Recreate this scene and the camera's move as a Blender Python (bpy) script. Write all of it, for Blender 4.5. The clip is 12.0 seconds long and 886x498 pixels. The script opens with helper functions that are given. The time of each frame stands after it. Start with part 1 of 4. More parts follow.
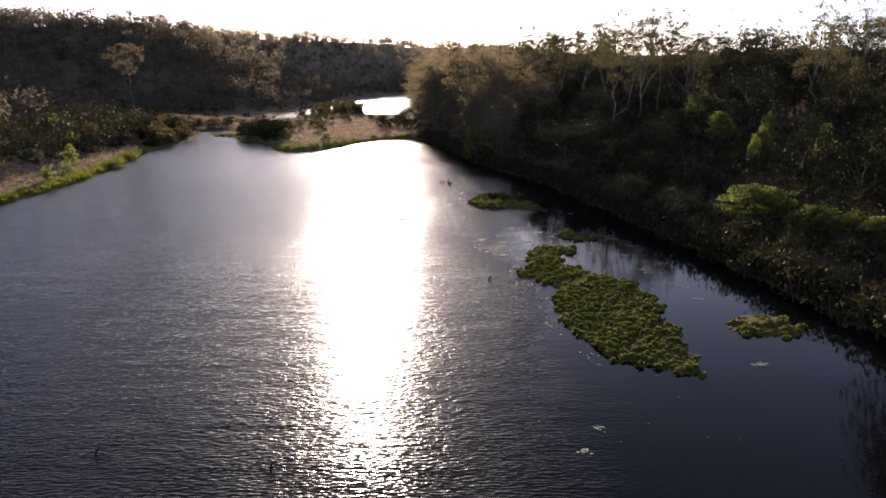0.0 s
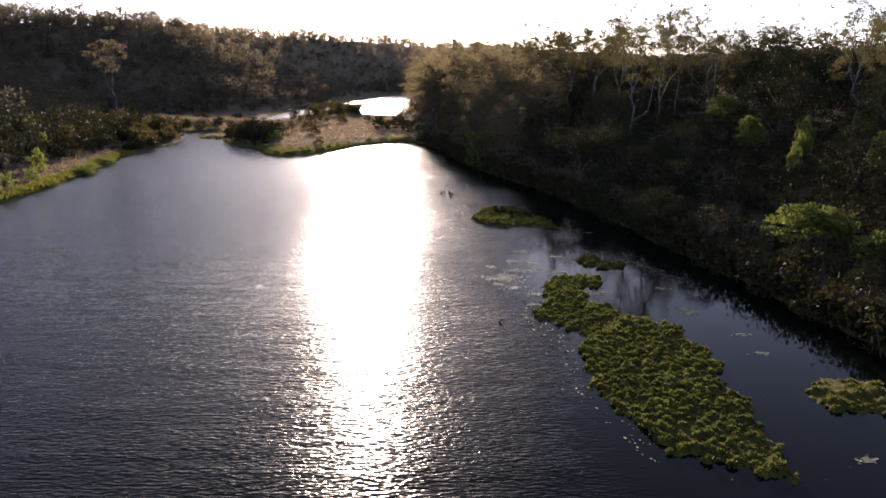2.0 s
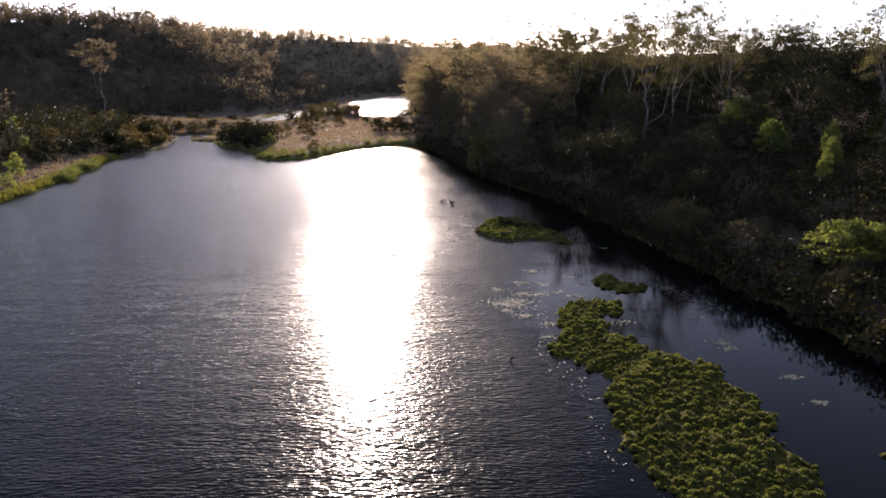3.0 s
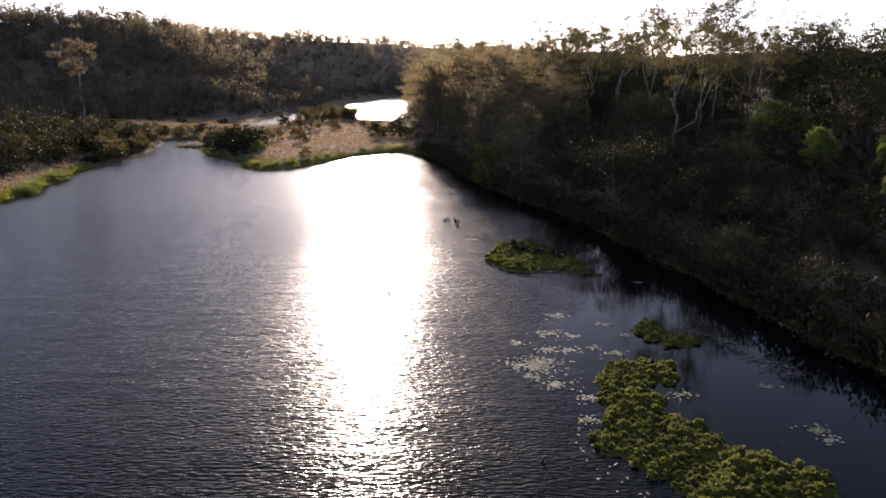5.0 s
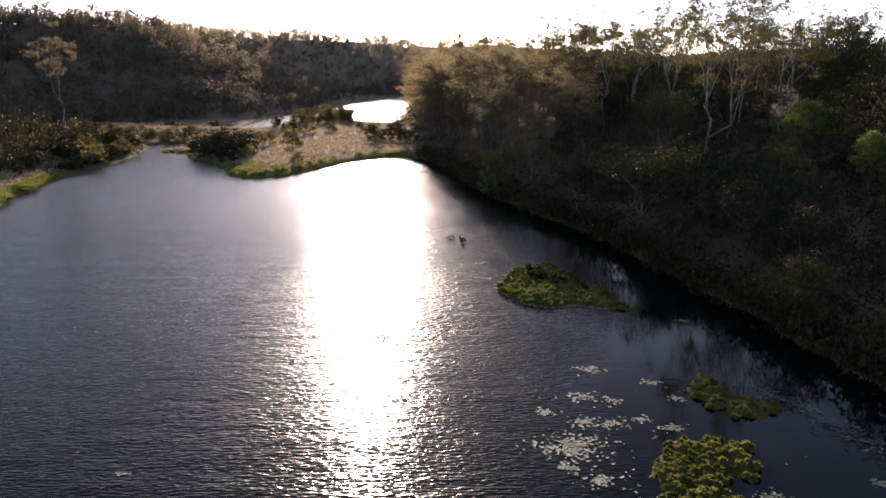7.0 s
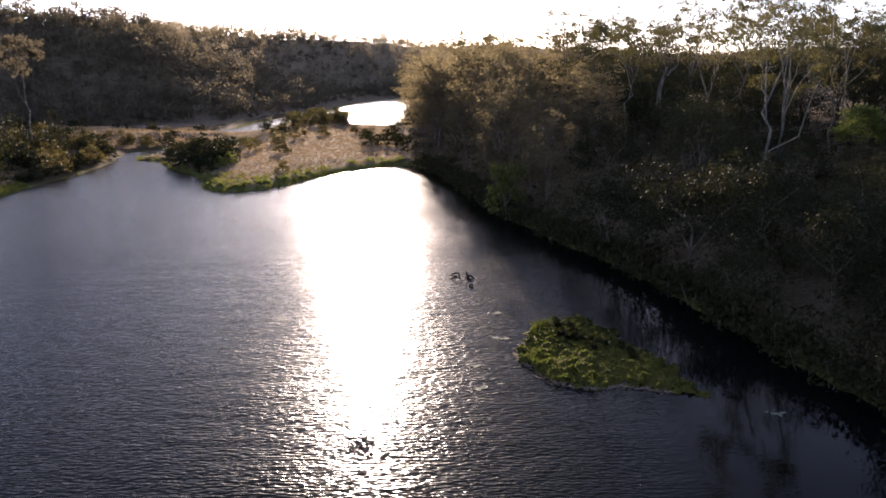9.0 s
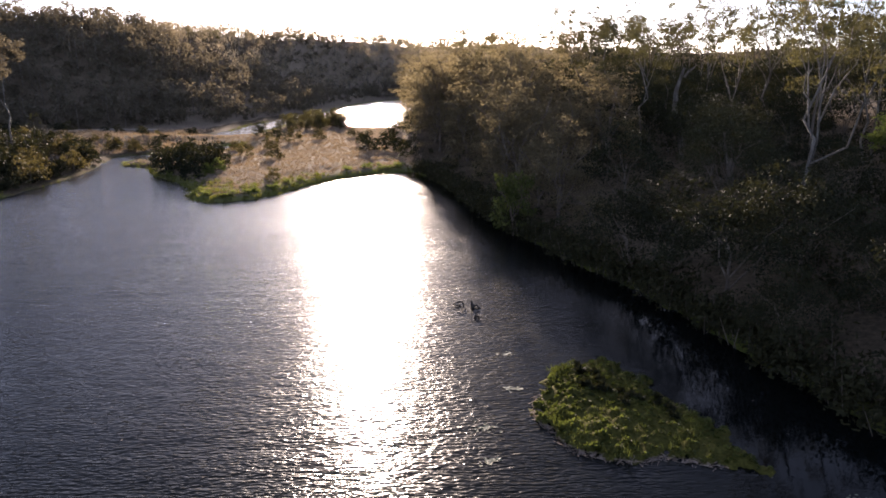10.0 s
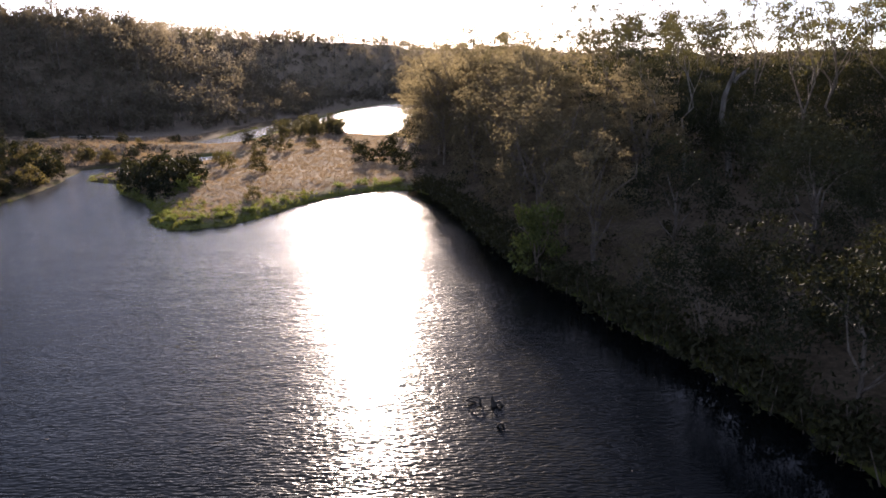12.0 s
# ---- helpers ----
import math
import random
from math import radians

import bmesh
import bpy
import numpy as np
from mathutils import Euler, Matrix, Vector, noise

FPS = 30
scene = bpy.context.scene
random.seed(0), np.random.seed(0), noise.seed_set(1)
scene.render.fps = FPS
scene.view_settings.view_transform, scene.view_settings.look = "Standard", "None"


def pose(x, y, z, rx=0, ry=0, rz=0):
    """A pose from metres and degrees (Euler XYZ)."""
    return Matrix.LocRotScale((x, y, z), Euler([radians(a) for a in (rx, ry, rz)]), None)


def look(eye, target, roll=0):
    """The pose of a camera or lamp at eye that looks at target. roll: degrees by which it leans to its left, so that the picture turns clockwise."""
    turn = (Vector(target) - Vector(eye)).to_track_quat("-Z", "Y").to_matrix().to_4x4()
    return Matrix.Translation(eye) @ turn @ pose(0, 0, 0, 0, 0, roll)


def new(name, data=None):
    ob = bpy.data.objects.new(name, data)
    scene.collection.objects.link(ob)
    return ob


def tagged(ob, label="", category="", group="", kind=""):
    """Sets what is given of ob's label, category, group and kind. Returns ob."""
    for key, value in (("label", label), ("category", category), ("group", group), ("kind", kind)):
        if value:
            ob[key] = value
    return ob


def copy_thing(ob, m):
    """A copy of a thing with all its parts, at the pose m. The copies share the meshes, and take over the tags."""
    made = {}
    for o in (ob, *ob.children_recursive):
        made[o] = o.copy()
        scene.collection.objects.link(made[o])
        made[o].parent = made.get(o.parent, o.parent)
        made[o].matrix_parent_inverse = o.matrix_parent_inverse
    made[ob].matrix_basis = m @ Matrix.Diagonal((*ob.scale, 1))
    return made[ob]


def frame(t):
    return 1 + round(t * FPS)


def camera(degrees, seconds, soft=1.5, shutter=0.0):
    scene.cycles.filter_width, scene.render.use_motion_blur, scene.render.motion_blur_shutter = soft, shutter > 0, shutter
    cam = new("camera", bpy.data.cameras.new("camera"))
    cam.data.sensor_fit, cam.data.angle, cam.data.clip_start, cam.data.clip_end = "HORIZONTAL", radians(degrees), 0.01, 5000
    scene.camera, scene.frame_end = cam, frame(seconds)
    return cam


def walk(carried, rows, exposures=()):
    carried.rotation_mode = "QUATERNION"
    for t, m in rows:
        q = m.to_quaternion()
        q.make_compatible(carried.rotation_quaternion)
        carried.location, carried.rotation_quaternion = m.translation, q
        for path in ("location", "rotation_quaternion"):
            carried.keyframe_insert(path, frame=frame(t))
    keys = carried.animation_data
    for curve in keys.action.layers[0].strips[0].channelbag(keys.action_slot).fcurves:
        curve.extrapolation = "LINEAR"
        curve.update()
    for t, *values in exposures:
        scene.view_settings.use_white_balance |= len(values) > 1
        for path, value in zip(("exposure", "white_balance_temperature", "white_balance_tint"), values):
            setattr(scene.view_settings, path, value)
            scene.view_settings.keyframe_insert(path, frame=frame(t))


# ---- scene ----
cam = camera(61.9, 12.0, soft=1.7)
EXPOSURES = [(0.0, 1.18), (3.0, 1.28), (6.5, 1.43), (9.0, 1.62), (12.0, 1.74)]
# seconds, eye, target, roll
PATH = [
    (0.0, (-0.04, 0.08, 20.03), (-0.027, 2.022, 19.554), -0.7),
    (0.5, (-0.04, 2.79, 19.99), (-0.026, 4.732, 19.512), -0.65),
    (1.0, (-0.06, 5.89, 19.95), (-0.046, 7.832, 19.473), -0.6),
    (1.5, (-0.08, 9.33, 19.91), (-0.065, 11.273, 19.433), -0.55),
    (2.0, (-0.10, 13.05, 19.87), (-0.085, 14.992, 19.393), -0.5),
    (2.5, (-0.13, 16.93, 19.84), (-0.115, 18.873, 19.363), -0.5),
    (3.0, (-0.16, 21.03, 19.82), (-0.145, 22.972, 19.344), -0.5),
    (5.0, (-0.52, 34.48, 19.81), (-0.504, 36.423, 19.337), -0.6),
    (5.5, (-0.65, 37.02, 19.79), (-0.635, 38.963, 19.316), -0.75),
    (6.0, (-0.72, 39.77, 19.74), (-0.706, 41.713, 19.265), -0.8),
    (6.5, (-0.78, 42.87, 19.69), (-0.765, 44.812, 19.216), -0.85),
    (7.0, (-0.81, 46.25, 19.65), (-0.795, 48.193, 19.176), -0.85),
    (9.0, (-0.93, 62.51, 19.65), (-0.914, 64.453, 19.176), -0.9),
    (9.5, (-0.96, 66.77, 19.72), (-0.943, 68.713, 19.246), -0.95),
    (10.0, (-0.98, 71.13, 19.78), (-0.964, 73.073, 19.307), -0.95),
    (10.5, (-1.03, 75.65, 19.80), (-1.012, 77.594, 19.328), -0.8),
    (11.0, (-1.07, 80.23, 19.85), (-1.049, 82.174, 19.379), -0.75),
    (11.5, (-1.10, 84.86, 19.92), (-1.079, 86.804, 19.448), -0.8),
    (11.9, (-1.13, 88.42, 19.99), (-1.108, 90.364, 19.518), -0.85),
    (12.0, (-1.16, 89.30, 20.01), (-1.151, 91.244, 19.542), -1.0),
]
walk(cam, [(t, look(eye, target, roll)) for t, eye, target, roll in PATH], [(t, stops, 7200, 25) for t, stops in EXPOSURES])

# ---- light ----
SUN_EL, SUN_AZ = radians(10.0), radians(-5.4)
sun_dir = Vector((math.sin(SUN_AZ) * math.cos(SUN_EL), math.cos(SUN_AZ) * math.cos(SUN_EL), math.sin(SUN_EL)))
world = bpy.data.worlds.new("evening_sky")
scene.world = world
world.use_nodes = True
wn = world.node_tree.nodes
sky = wn.new("ShaderNodeTexSky")
sky.sky_type, sky.sun_disc = "NISHITA", False
sky.sun_elevation, sky.sun_rotation = SUN_EL, SUN_AZ
sky.air_density, sky.dust_density, sky.ozone_density = 0.5, 0.3, 2.0
wn["Background"].inputs["Strength"].default_value = 0.135
# dry-season haze: the sky's colour is washed out towards grey
wash = wn.new("ShaderNodeHueSaturation")
wash.inputs["Saturation"].default_value = 0.82
world.node_tree.links.new(sky.outputs["Color"], wash.inputs["Color"])
world.node_tree.links.new(wash.outputs["Color"], wn["Background"].inputs["Color"])
lamp = bpy.data.lights.new("sun", "SUN")
lamp.energy, lamp.angle, lamp.color = 5.0, radians(0.5), (1.0, 0.91, 0.78)
sun = new("sun", lamp)
sun.matrix_world = look(sun_dir * 300, (0, 0, 0))

rng = np.random.RandomState(7)


# ---- materials ----
def mat(name, rough=0.8, spec=0.3):
    m = bpy.data.materials.new(name)
    m.use_nodes = True
    n, l = m.node_tree.nodes, m.node_tree.links
    b = n["Principled BSDF"]
    b.inputs["Roughness"].default_value = rough
    b.inputs["Specular IOR Level"].default_value = spec
    return m, n, l, b


def noise_node(n, l, scale, detail=4.0, coord=None, rough=0.55):
    t = n.new("ShaderNodeTexNoise")
    t.inputs["Scale"].default_value, t.inputs["Detail"].default_value, t.inputs["Roughness"].default_value = scale, detail, rough
    if coord is not None:
        l.new(coord, t.inputs["Vector"])
    return t


def ramp(n, l, fac, stops):
    r = n.new("ShaderNodeValToRGB")
    e = r.color_ramp.elements
    e[0].position, e[0].color = stops[0][0], (*stops[0][1], 1)
    e[1].position, e[1].color = stops[-1][0], (*stops[-1][1], 1)
    for p, c in stops[1:-1]:
        x = e.new(p)
        x.color = (*c, 1)
    l.new(fac, r.inputs["Fac"])
    return r.outputs["Color"]


def mix_color(n, l, fac, a, b, blend="MIX"):
    m = n.new("ShaderNodeMix")
    m.data_type, m.blend_type = "RGBA", blend
    for sock, v in ((m.inputs["Factor"], fac), (m.inputs["A"], a), (m.inputs["B"], b)):
        if isinstance(v, bpy.types.NodeSocket):
            l.new(v, sock)
        elif isinstance(v, tuple):
            sock.default_value = (*v, 1)
        else:
            sock.default_value = v
    return m.outputs["Result"]


def math_node(n, l, op, a, b=0.0, clamp=False):
    m = n.new("ShaderNodeMath")
    m.operation, m.use_clamp = op, clamp
    for sock, v in zip(m.inputs, (a, b)):
        if isinstance(v, bpy.types.NodeSocket):
            l.new(v, sock)
        else:
            sock.default_value = v
    return m.outputs["Value"]


def leaf_mat(name, dark, mid, light, translucent=0.35, gloss=0.07, shine=(1.5, 1.35, 0.7)):
    """Leaves: colour varies leaf by leaf, tree by tree and in broad patches; light shines through."""
    m, n, l, b = mat(name, 0.7, gloss)
    geo, info = n.new("ShaderNodeNewGeometry"), n.new("ShaderNodeObjectInfo")
    coord = n.new("ShaderNodeNewGeometry").outputs["Position"]
    big = noise_node(n, l, 0.35, 3, coord)
    f = math_node(n, l, "ADD", math_node(n, l, "MULTIPLY", geo.outputs["Random Per Island"], 0.45),
                  math_node(n, l, "MULTIPLY", big.outputs["Fac"], 0.55))
    f = math_node(n, l, "ADD", f, math_node(n, l, "MULTIPLY", math_node(n, l, "SUBTRACT", info.outputs["Random"], 0.5), 0.35), True)
    col = ramp(n, l, f, [(0.15, dark), (0.5, mid), (0.9, light)])
    l.new(col, b.inputs["Base Color"])
    tr = n.new("ShaderNodeBsdfTranslucent")
    warm = mix_color(n, l, 1.0, col, shine, "MULTIPLY")
    l.new(warm, tr.inputs["Color"])
    mx = n.new("ShaderNodeMixShader")
    mx.inputs["Fac"].default_value = translucent
    l.new(b.outputs["BSDF"], mx.inputs[1])
    l.new(tr.outputs["BSDF"], mx.inputs[2])
    l.new(mx.outputs["Shader"], n["Material Output"].inputs["Surface"])
    return m


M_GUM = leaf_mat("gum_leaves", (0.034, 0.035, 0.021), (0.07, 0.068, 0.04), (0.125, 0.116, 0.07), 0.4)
# dark green leaves, darkened further: the bank's shade is in the colour
M_DENSE = leaf_mat("shade_darkened_leaves", (0.0119, 0.0136, 0.0076), (0.0238, 0.0263, 0.0145), (0.0442, 0.0459, 0.0255), 0.2)
# river trees: brownish haze over the far bank painted into the leaves
M_TALL = leaf_mat("haze_paled_river_leaves", (0.09, 0.081, 0.058), (0.125, 0.111, 0.08), (0.16, 0.14, 0.1), 0.72, 0.05, shine=(1.35, 1.22, 0.9))
M_OLIVE = leaf_mat("dull_olive_leaves", (0.02, 0.021, 0.012), (0.04, 0.041, 0.022), (0.062, 0.06, 0.034), 0.16, 0.03)
# undergrowth leaves, darkened likewise for the shade below the trees
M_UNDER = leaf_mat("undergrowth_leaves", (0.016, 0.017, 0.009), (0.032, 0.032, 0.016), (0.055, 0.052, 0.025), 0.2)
M_BRIGHT = leaf_mat("fresh_green_leaves", (0.085, 0.105, 0.038), (0.145, 0.17, 0.062), (0.21, 0.23, 0.09), 0.6, shine=(1.35, 1.35, 0.8))
M_DRYLEAF = leaf_mat("dry_olive_leaves", (0.04, 0.035, 0.02), (0.075, 0.066, 0.036), (0.12, 0.102, 0.056), 0.35)
# ridge leaves: the pale beige haze is put into their colour
M_FAR = leaf_mat("haze_paled_leaves", (0.18, 0.158, 0.122), (0.215, 0.188, 0.146), (0.25, 0.218, 0.17), 0.72, 0.05, shine=(1.3, 1.2, 1.0))
# hillside leaves: lightened less for the same haze
M_HILL = leaf_mat("haze_lightened_gum_leaves", (0.072, 0.063, 0.046), (0.105, 0.092, 0.067), (0.138, 0.12, 0.088), 0.5, 0.05, shine=(1.3, 1.2, 1.0))
M_WEED = leaf_mat("water_weed_leaves", (0.0306, 0.0387, 0.0126), (0.063, 0.0747, 0.0225), (0.1215, 0.1332, 0.045), 0.42, 0.2, shine=(1.3, 1.35, 0.75))
M_GRASS = leaf_mat("green_grass_blades", (0.07, 0.078, 0.022), (0.13, 0.135, 0.038), (0.2, 0.185, 0.06), 0.45, shine=(1.3, 1.3, 0.75))
M_DRY = leaf_mat("dry_grass_blades", (0.25, 0.185, 0.14), (0.31, 0.235, 0.185), (0.37, 0.285, 0.23), 0.2, 0.03)
M_LILY = leaf_mat("lily_pads", (0.12, 0.14, 0.085), (0.22, 0.235, 0.16), (0.34, 0.345, 0.275), 0.1, 0.5)


def bark(name, a, b_, c, scale=3.0):
    m, n, l, b = mat(name, 0.85, 0.25)
    co = n.new("ShaderNodeTexCoord")
    mp = n.new("ShaderNodeMapping")
    mp.inputs["Scale"].default_value = (1, 1, 0.25)
    l.new(co.outputs["Object"], mp.inputs["Vector"])
    t1 = noise_node(n, l, scale, 5, mp.outputs["Vector"])
    t2 = noise_node(n, l, scale * 7, 3, mp.outputs["Vector"])
    f = math_node(n, l, "ADD", math_node(n, l, "MULTIPLY", t1.outputs["Fac"], 0.7), math_node(n, l, "MULTIPLY", t2.outputs["Fac"], 0.3))
    l.new(ramp(n, l, f, [(0.32, a), (0.5, b_), (0.68, c)]), b.inputs["Base Color"])
    bp = n.new("ShaderNodeBump")
    bp.inputs["Strength"].default_value, bp.inputs["Distance"].default_value = 0.6, 0.05
    l.new(f, bp.inputs["Height"])
    l.new(bp.outputs["Normal"], b.inputs["Normal"])
    return m


M_PALE = bark("pale_gum_bark", (0.05, 0.042, 0.033), (0.125, 0.109, 0.09), (0.27, 0.241, 0.204))
M_BARK = bark("dark_bark", (0.05, 0.038, 0.028), (0.12, 0.095, 0.072), (0.22, 0.18, 0.14))
M_WET = bark("wet_black_wood", (0.012, 0.01, 0.008), (0.025, 0.021, 0.018), (0.05, 0.043, 0.036))
M_DEAD = bark("weathered_wood", (0.06, 0.045, 0.035), (0.13, 0.11, 0.09), (0.24, 0.21, 0.18))

# ground: litter, dry grass and green sward by the "cover" and "green" attributes
M_GROUND, n, l, b = mat("earth_and_grass", 1.0, 0.02)
pos = n.new("ShaderNodeNewGeometry").outputs["Position"]
fine, mid, wide = noise_node(n, l, 2.2, 6, pos, 0.7), noise_node(n, l, 0.22, 5, pos), noise_node(n, l, 0.035, 4, pos)
litter = ramp(n, l, fine.outputs["Fac"], [(0.3, (0.035, 0.025, 0.016)), (0.5, (0.08, 0.06, 0.038)), (0.72, (0.15, 0.11, 0.07))])
dry = ramp(n, l, fine.outputs["Fac"], [(0.28, (0.19, 0.135, 0.1)), (0.5, (0.265, 0.195, 0.15)), (0.75, (0.34, 0.26, 0.2))])
dry = mix_color(n, l, math_node(n, l, "MULTIPLY", mid.outputs["Fac"], 0.6), dry, (0.17, 0.14, 0.07))
green = ramp(n, l, fine.outputs["Fac"], [(0.28, (0.05, 0.06, 0.016)), (0.5, (0.10, 0.11, 0.028)), (0.75, (0.18, 0.17, 0.05))])
cover, grn = n.new("ShaderNodeAttribute"), n.new("ShaderNodeAttribute")
cover.attribute_name, grn.attribute_name = "cover", "green"
fc = math_node(n, l, "ADD", cover.outputs["Fac"], math_node(n, l, "MULTIPLY", math_node(n, l, "SUBTRACT", mid.outputs["Fac"], 0.5), 1.2), True)
fg = math_node(n, l, "ADD", grn.outputs["Fac"], math_node(n, l, "MULTIPLY", math_node(n, l, "SUBTRACT", mid.outputs["Fac"], 0.5), 1.4), True)
col = mix_color(n, l, fc, litter, dry)
col = mix_color(n, l, fg, col, green)
l.new(col, b.inputs["Base Color"])
bp = n.new("ShaderNodeBump")
bp.inputs["Strength"].default_value, bp.inputs["Distance"].default_value = 0.8, 0.15
l.new(fine.outputs["Fac"], bp.inputs["Height"])
l.new(bp.outputs["Normal"], b.inputs["Normal"])

# track: pale trodden earth
M_TRACK, n, l, b = mat("pale_track_earth", 0.95, 0.15)
pos = n.new("ShaderNodeNewGeometry").outputs["Position"]
t1 = noise_node(n, l, 1.2, 6, pos, 0.7)
l.new(ramp(n, l, t1.outputs["Fac"], [(0.3, (0.24, 0.19, 0.14)), (0.7, (0.45, 0.38, 0.30))]), b.inputs["Base Color"])

# water: dark body under a rippled gloss; "calm" marks the lee by the wooded bank
M_WATER, n, l, b = mat("river_water")
n.remove(b)
geo = n.new("ShaderNodeNewGeometry")
calm = n.new("ShaderNodeAttribute")
calm.attribute_name = "calm"


def stretched(sx, sy, rot):
    mp = n.new("ShaderNodeMapping")
    mp.inputs["Scale"].default_value = (sx, sy, 1)
    mp.inputs["Rotation"].default_value = (0, 0, radians(rot))
    l.new(geo.outputs["Position"], mp.inputs["Vector"])
    return mp.outputs["Vector"]


rip = noise_node(n, l, 1.0, 1, stretched(1.6, 5.2, 5), 0.5)
rip2 = noise_node(n, l, 1.0, 1, stretched(4.5, 6.5, -9), 0.5)
swell = noise_node(n, l, 1.0, 2, stretched(0.12, 0.33, 10), 0.5)
gust = noise_node(n, l, 1.0, 3, stretched(0.035, 0.013, 12), 0.6)
flaw = noise_node(n, l, 1.0, 2, stretched(0.16, 0.3, -8), 0.6)
lively = math_node(n, l, "ADD", math_node(n, l, "MULTIPLY", math_node(n, l, "SUBTRACT", flaw.outputs["Fac"], 0.5), 3.0), 0.85)
h = math_node(n, l, "ADD", math_node(n, l, "MULTIPLY", rip.outputs["Fac"], 0.1),
              math_node(n, l, "MULTIPLY", rip2.outputs["Fac"], math_node(n, l, "MULTIPLY", lively, 0.03)))
chop = noise_node(n, l, 1.0, 1, stretched(0.4, 1.25, 8), 0.5)
h = math_node(n, l, "ADD", h, math_node(n, l, "MULTIPLY", chop.outputs["Fac"], 0.07))
h = math_node(n, l, "ADD", h, math_node(n, l, "MULTIPLY", swell.outputs["Fac"], 0.15))
windy = math_node(n, l, "SUBTRACT", 1.0, calm.outputs["Fac"], True)
gusty = math_node(n, l, "ADD", math_node(n, l, "MULTIPLY", gust.outputs["Fac"], 1.3), 0.2, True)
amount = math_node(n, l, "MULTIPLY", windy, gusty)
bp = n.new("ShaderNodeBump")
bp.inputs["Distance"].default_value = 1.0
l.new(math_node(n, l, "ADD", math_node(n, l, "MULTIPLY", amount, 0.8), 0.03), bp.inputs["Strength"])
l.new(h, bp.inputs["Height"])
gl = n.new("ShaderNodeBsdfGlossy")
gl.distribution = "GGX"
l.new(math_node(n, l, "ADD", math_node(n, l, "MULTIPLY", amount, 0.165), 0.03), gl.inputs["Roughness"])
l.new(bp.outputs["Normal"], gl.inputs["Normal"])
body = n.new("ShaderNodeBsdfDiffuse")
body.inputs["Color"].default_value = (0.003, 0.004, 0.004, 1)
fr = n.new("ShaderNodeFresnel")
fr.inputs["IOR"].default_value = 1.33
l.new(bp.outputs["Normal"], fr.inputs["Normal"])
mx = n.new("ShaderNodeMixShader")
l.new(math_node(n, l, "MULTIPLY", math_node(n, l, "POWER", fr.outputs["Fac"], 1.5), 1.6, True), mx.inputs["Fac"])
l.new(body.outputs["BSDF"], mx.inputs[1])
l.new(gl.outputs["BSDF"], mx.inputs[2])
l.new(mx.outputs["Shader"], n["Material Output"].inputs["Surface"])


# ---- mesh helpers ----
def mesh_of(name, verts, quads=None, tris=None, material=None, smooth=False):
    """A mesh from arrays of corners, four-sided and three-sided faces."""
    me = bpy.data.meshes.new(name)
    verts = np.asarray(verts, dtype=np.float32).reshape(-1, 3)
    quads = np.zeros((0, 4), np.int32) if quads is None else np.asarray(quads, np.int32).reshape(-1, 4)
    tris = np.zeros((0, 3), np.int32) if tris is None else np.asarray(tris, np.int32).reshape(-1, 3)
    me.vertices.add(len(verts))
    me.vertices.foreach_set("co", verts.ravel())
    loops = np.concatenate([quads.ravel(), tris.ravel()])
    me.loops.add(len(loops))
    me.loops.foreach_set("vertex_index", loops)
    me.polygons.add(len(quads) + len(tris))
    starts = np.concatenate([np.arange(len(quads)) * 4, len(quads) * 4 + np.arange(len(tris)) * 3]).astype(np.int32)
    me.polygons.foreach_set("loop_start", starts)
    me.polygons.foreach_set("use_smooth", np.full(len(starts), smooth))
    me.update(calc_edges=True)
    if material is not None:
        me.materials.append(material)
    return me


def part(name, mesh, parent, label=""):
    ob = new(name, mesh)
    ob.parent = parent
    return tagged(ob, label)


def joined(pieces):
    """Several (verts, quads) as one."""
    vs, fs, k = [], [], 0
    for v, f in pieces:
        vs.append(v)
        fs.append(f + k)
        k += len(v)
    return np.concatenate(vs), np.concatenate(fs)


def tube(points, radii, sides=7):
    """A tapered, bent limb."""
    pts = np.asarray(points, float)
    ring = np.linspace(0, 2 * np.pi, sides, endpoint=False)
    vs = []
    for i, p in enumerate(pts):
        d = pts[min(i + 1, len(pts) - 1)] - pts[max(i - 1, 0)]
        d = d / (np.linalg.norm(d) + 1e-9)
        a = np.cross(d, (0.31, 0.94, 0.12))
        a /= np.linalg.norm(a) + 1e-9
        c = np.cross(d, a)
        vs.append(p + radii[i] * (np.cos(ring)[:, None] * a + np.sin(ring)[:, None] * c))
    v = np.concatenate(vs)
    f = []
    for i in range(len(pts) - 1):
        for j in range(sides):
            k = (j + 1) % sides
            f.append((i * sides + j, i * sides + k, (i + 1) * sides + k, (i + 1) * sides + j))
    return v, np.array(f, np.int32)


def leaf_blades(centres, length, width, r, droop=0.3, out=None):
    """A pointed leaf blade at each centre, turned at random, hanging by droop; out: a way that they lean to."""
    k = len(centres)
    u = r.normal(size=(k, 3))
    u[:, 2] -= droop
    if out is not None:
        u += out
    u /= np.linalg.norm(u, axis=1)[:, None] + 1e-9
    w = np.cross(u, r.normal(size=(k, 3)))
    w /= np.linalg.norm(w, axis=1)[:, None] + 1e-9
    s = (0.6 + 0.8 * r.rand(k))[:, None]
    L, W = u * length * s * 0.5, w * width * s * 0.5
    v = np.stack([centres - L + W, centres + L, centres - L - W], 1).reshape(-1, 3)
    return v, np.arange(k * 3, dtype=np.int32).reshape(-1, 3)


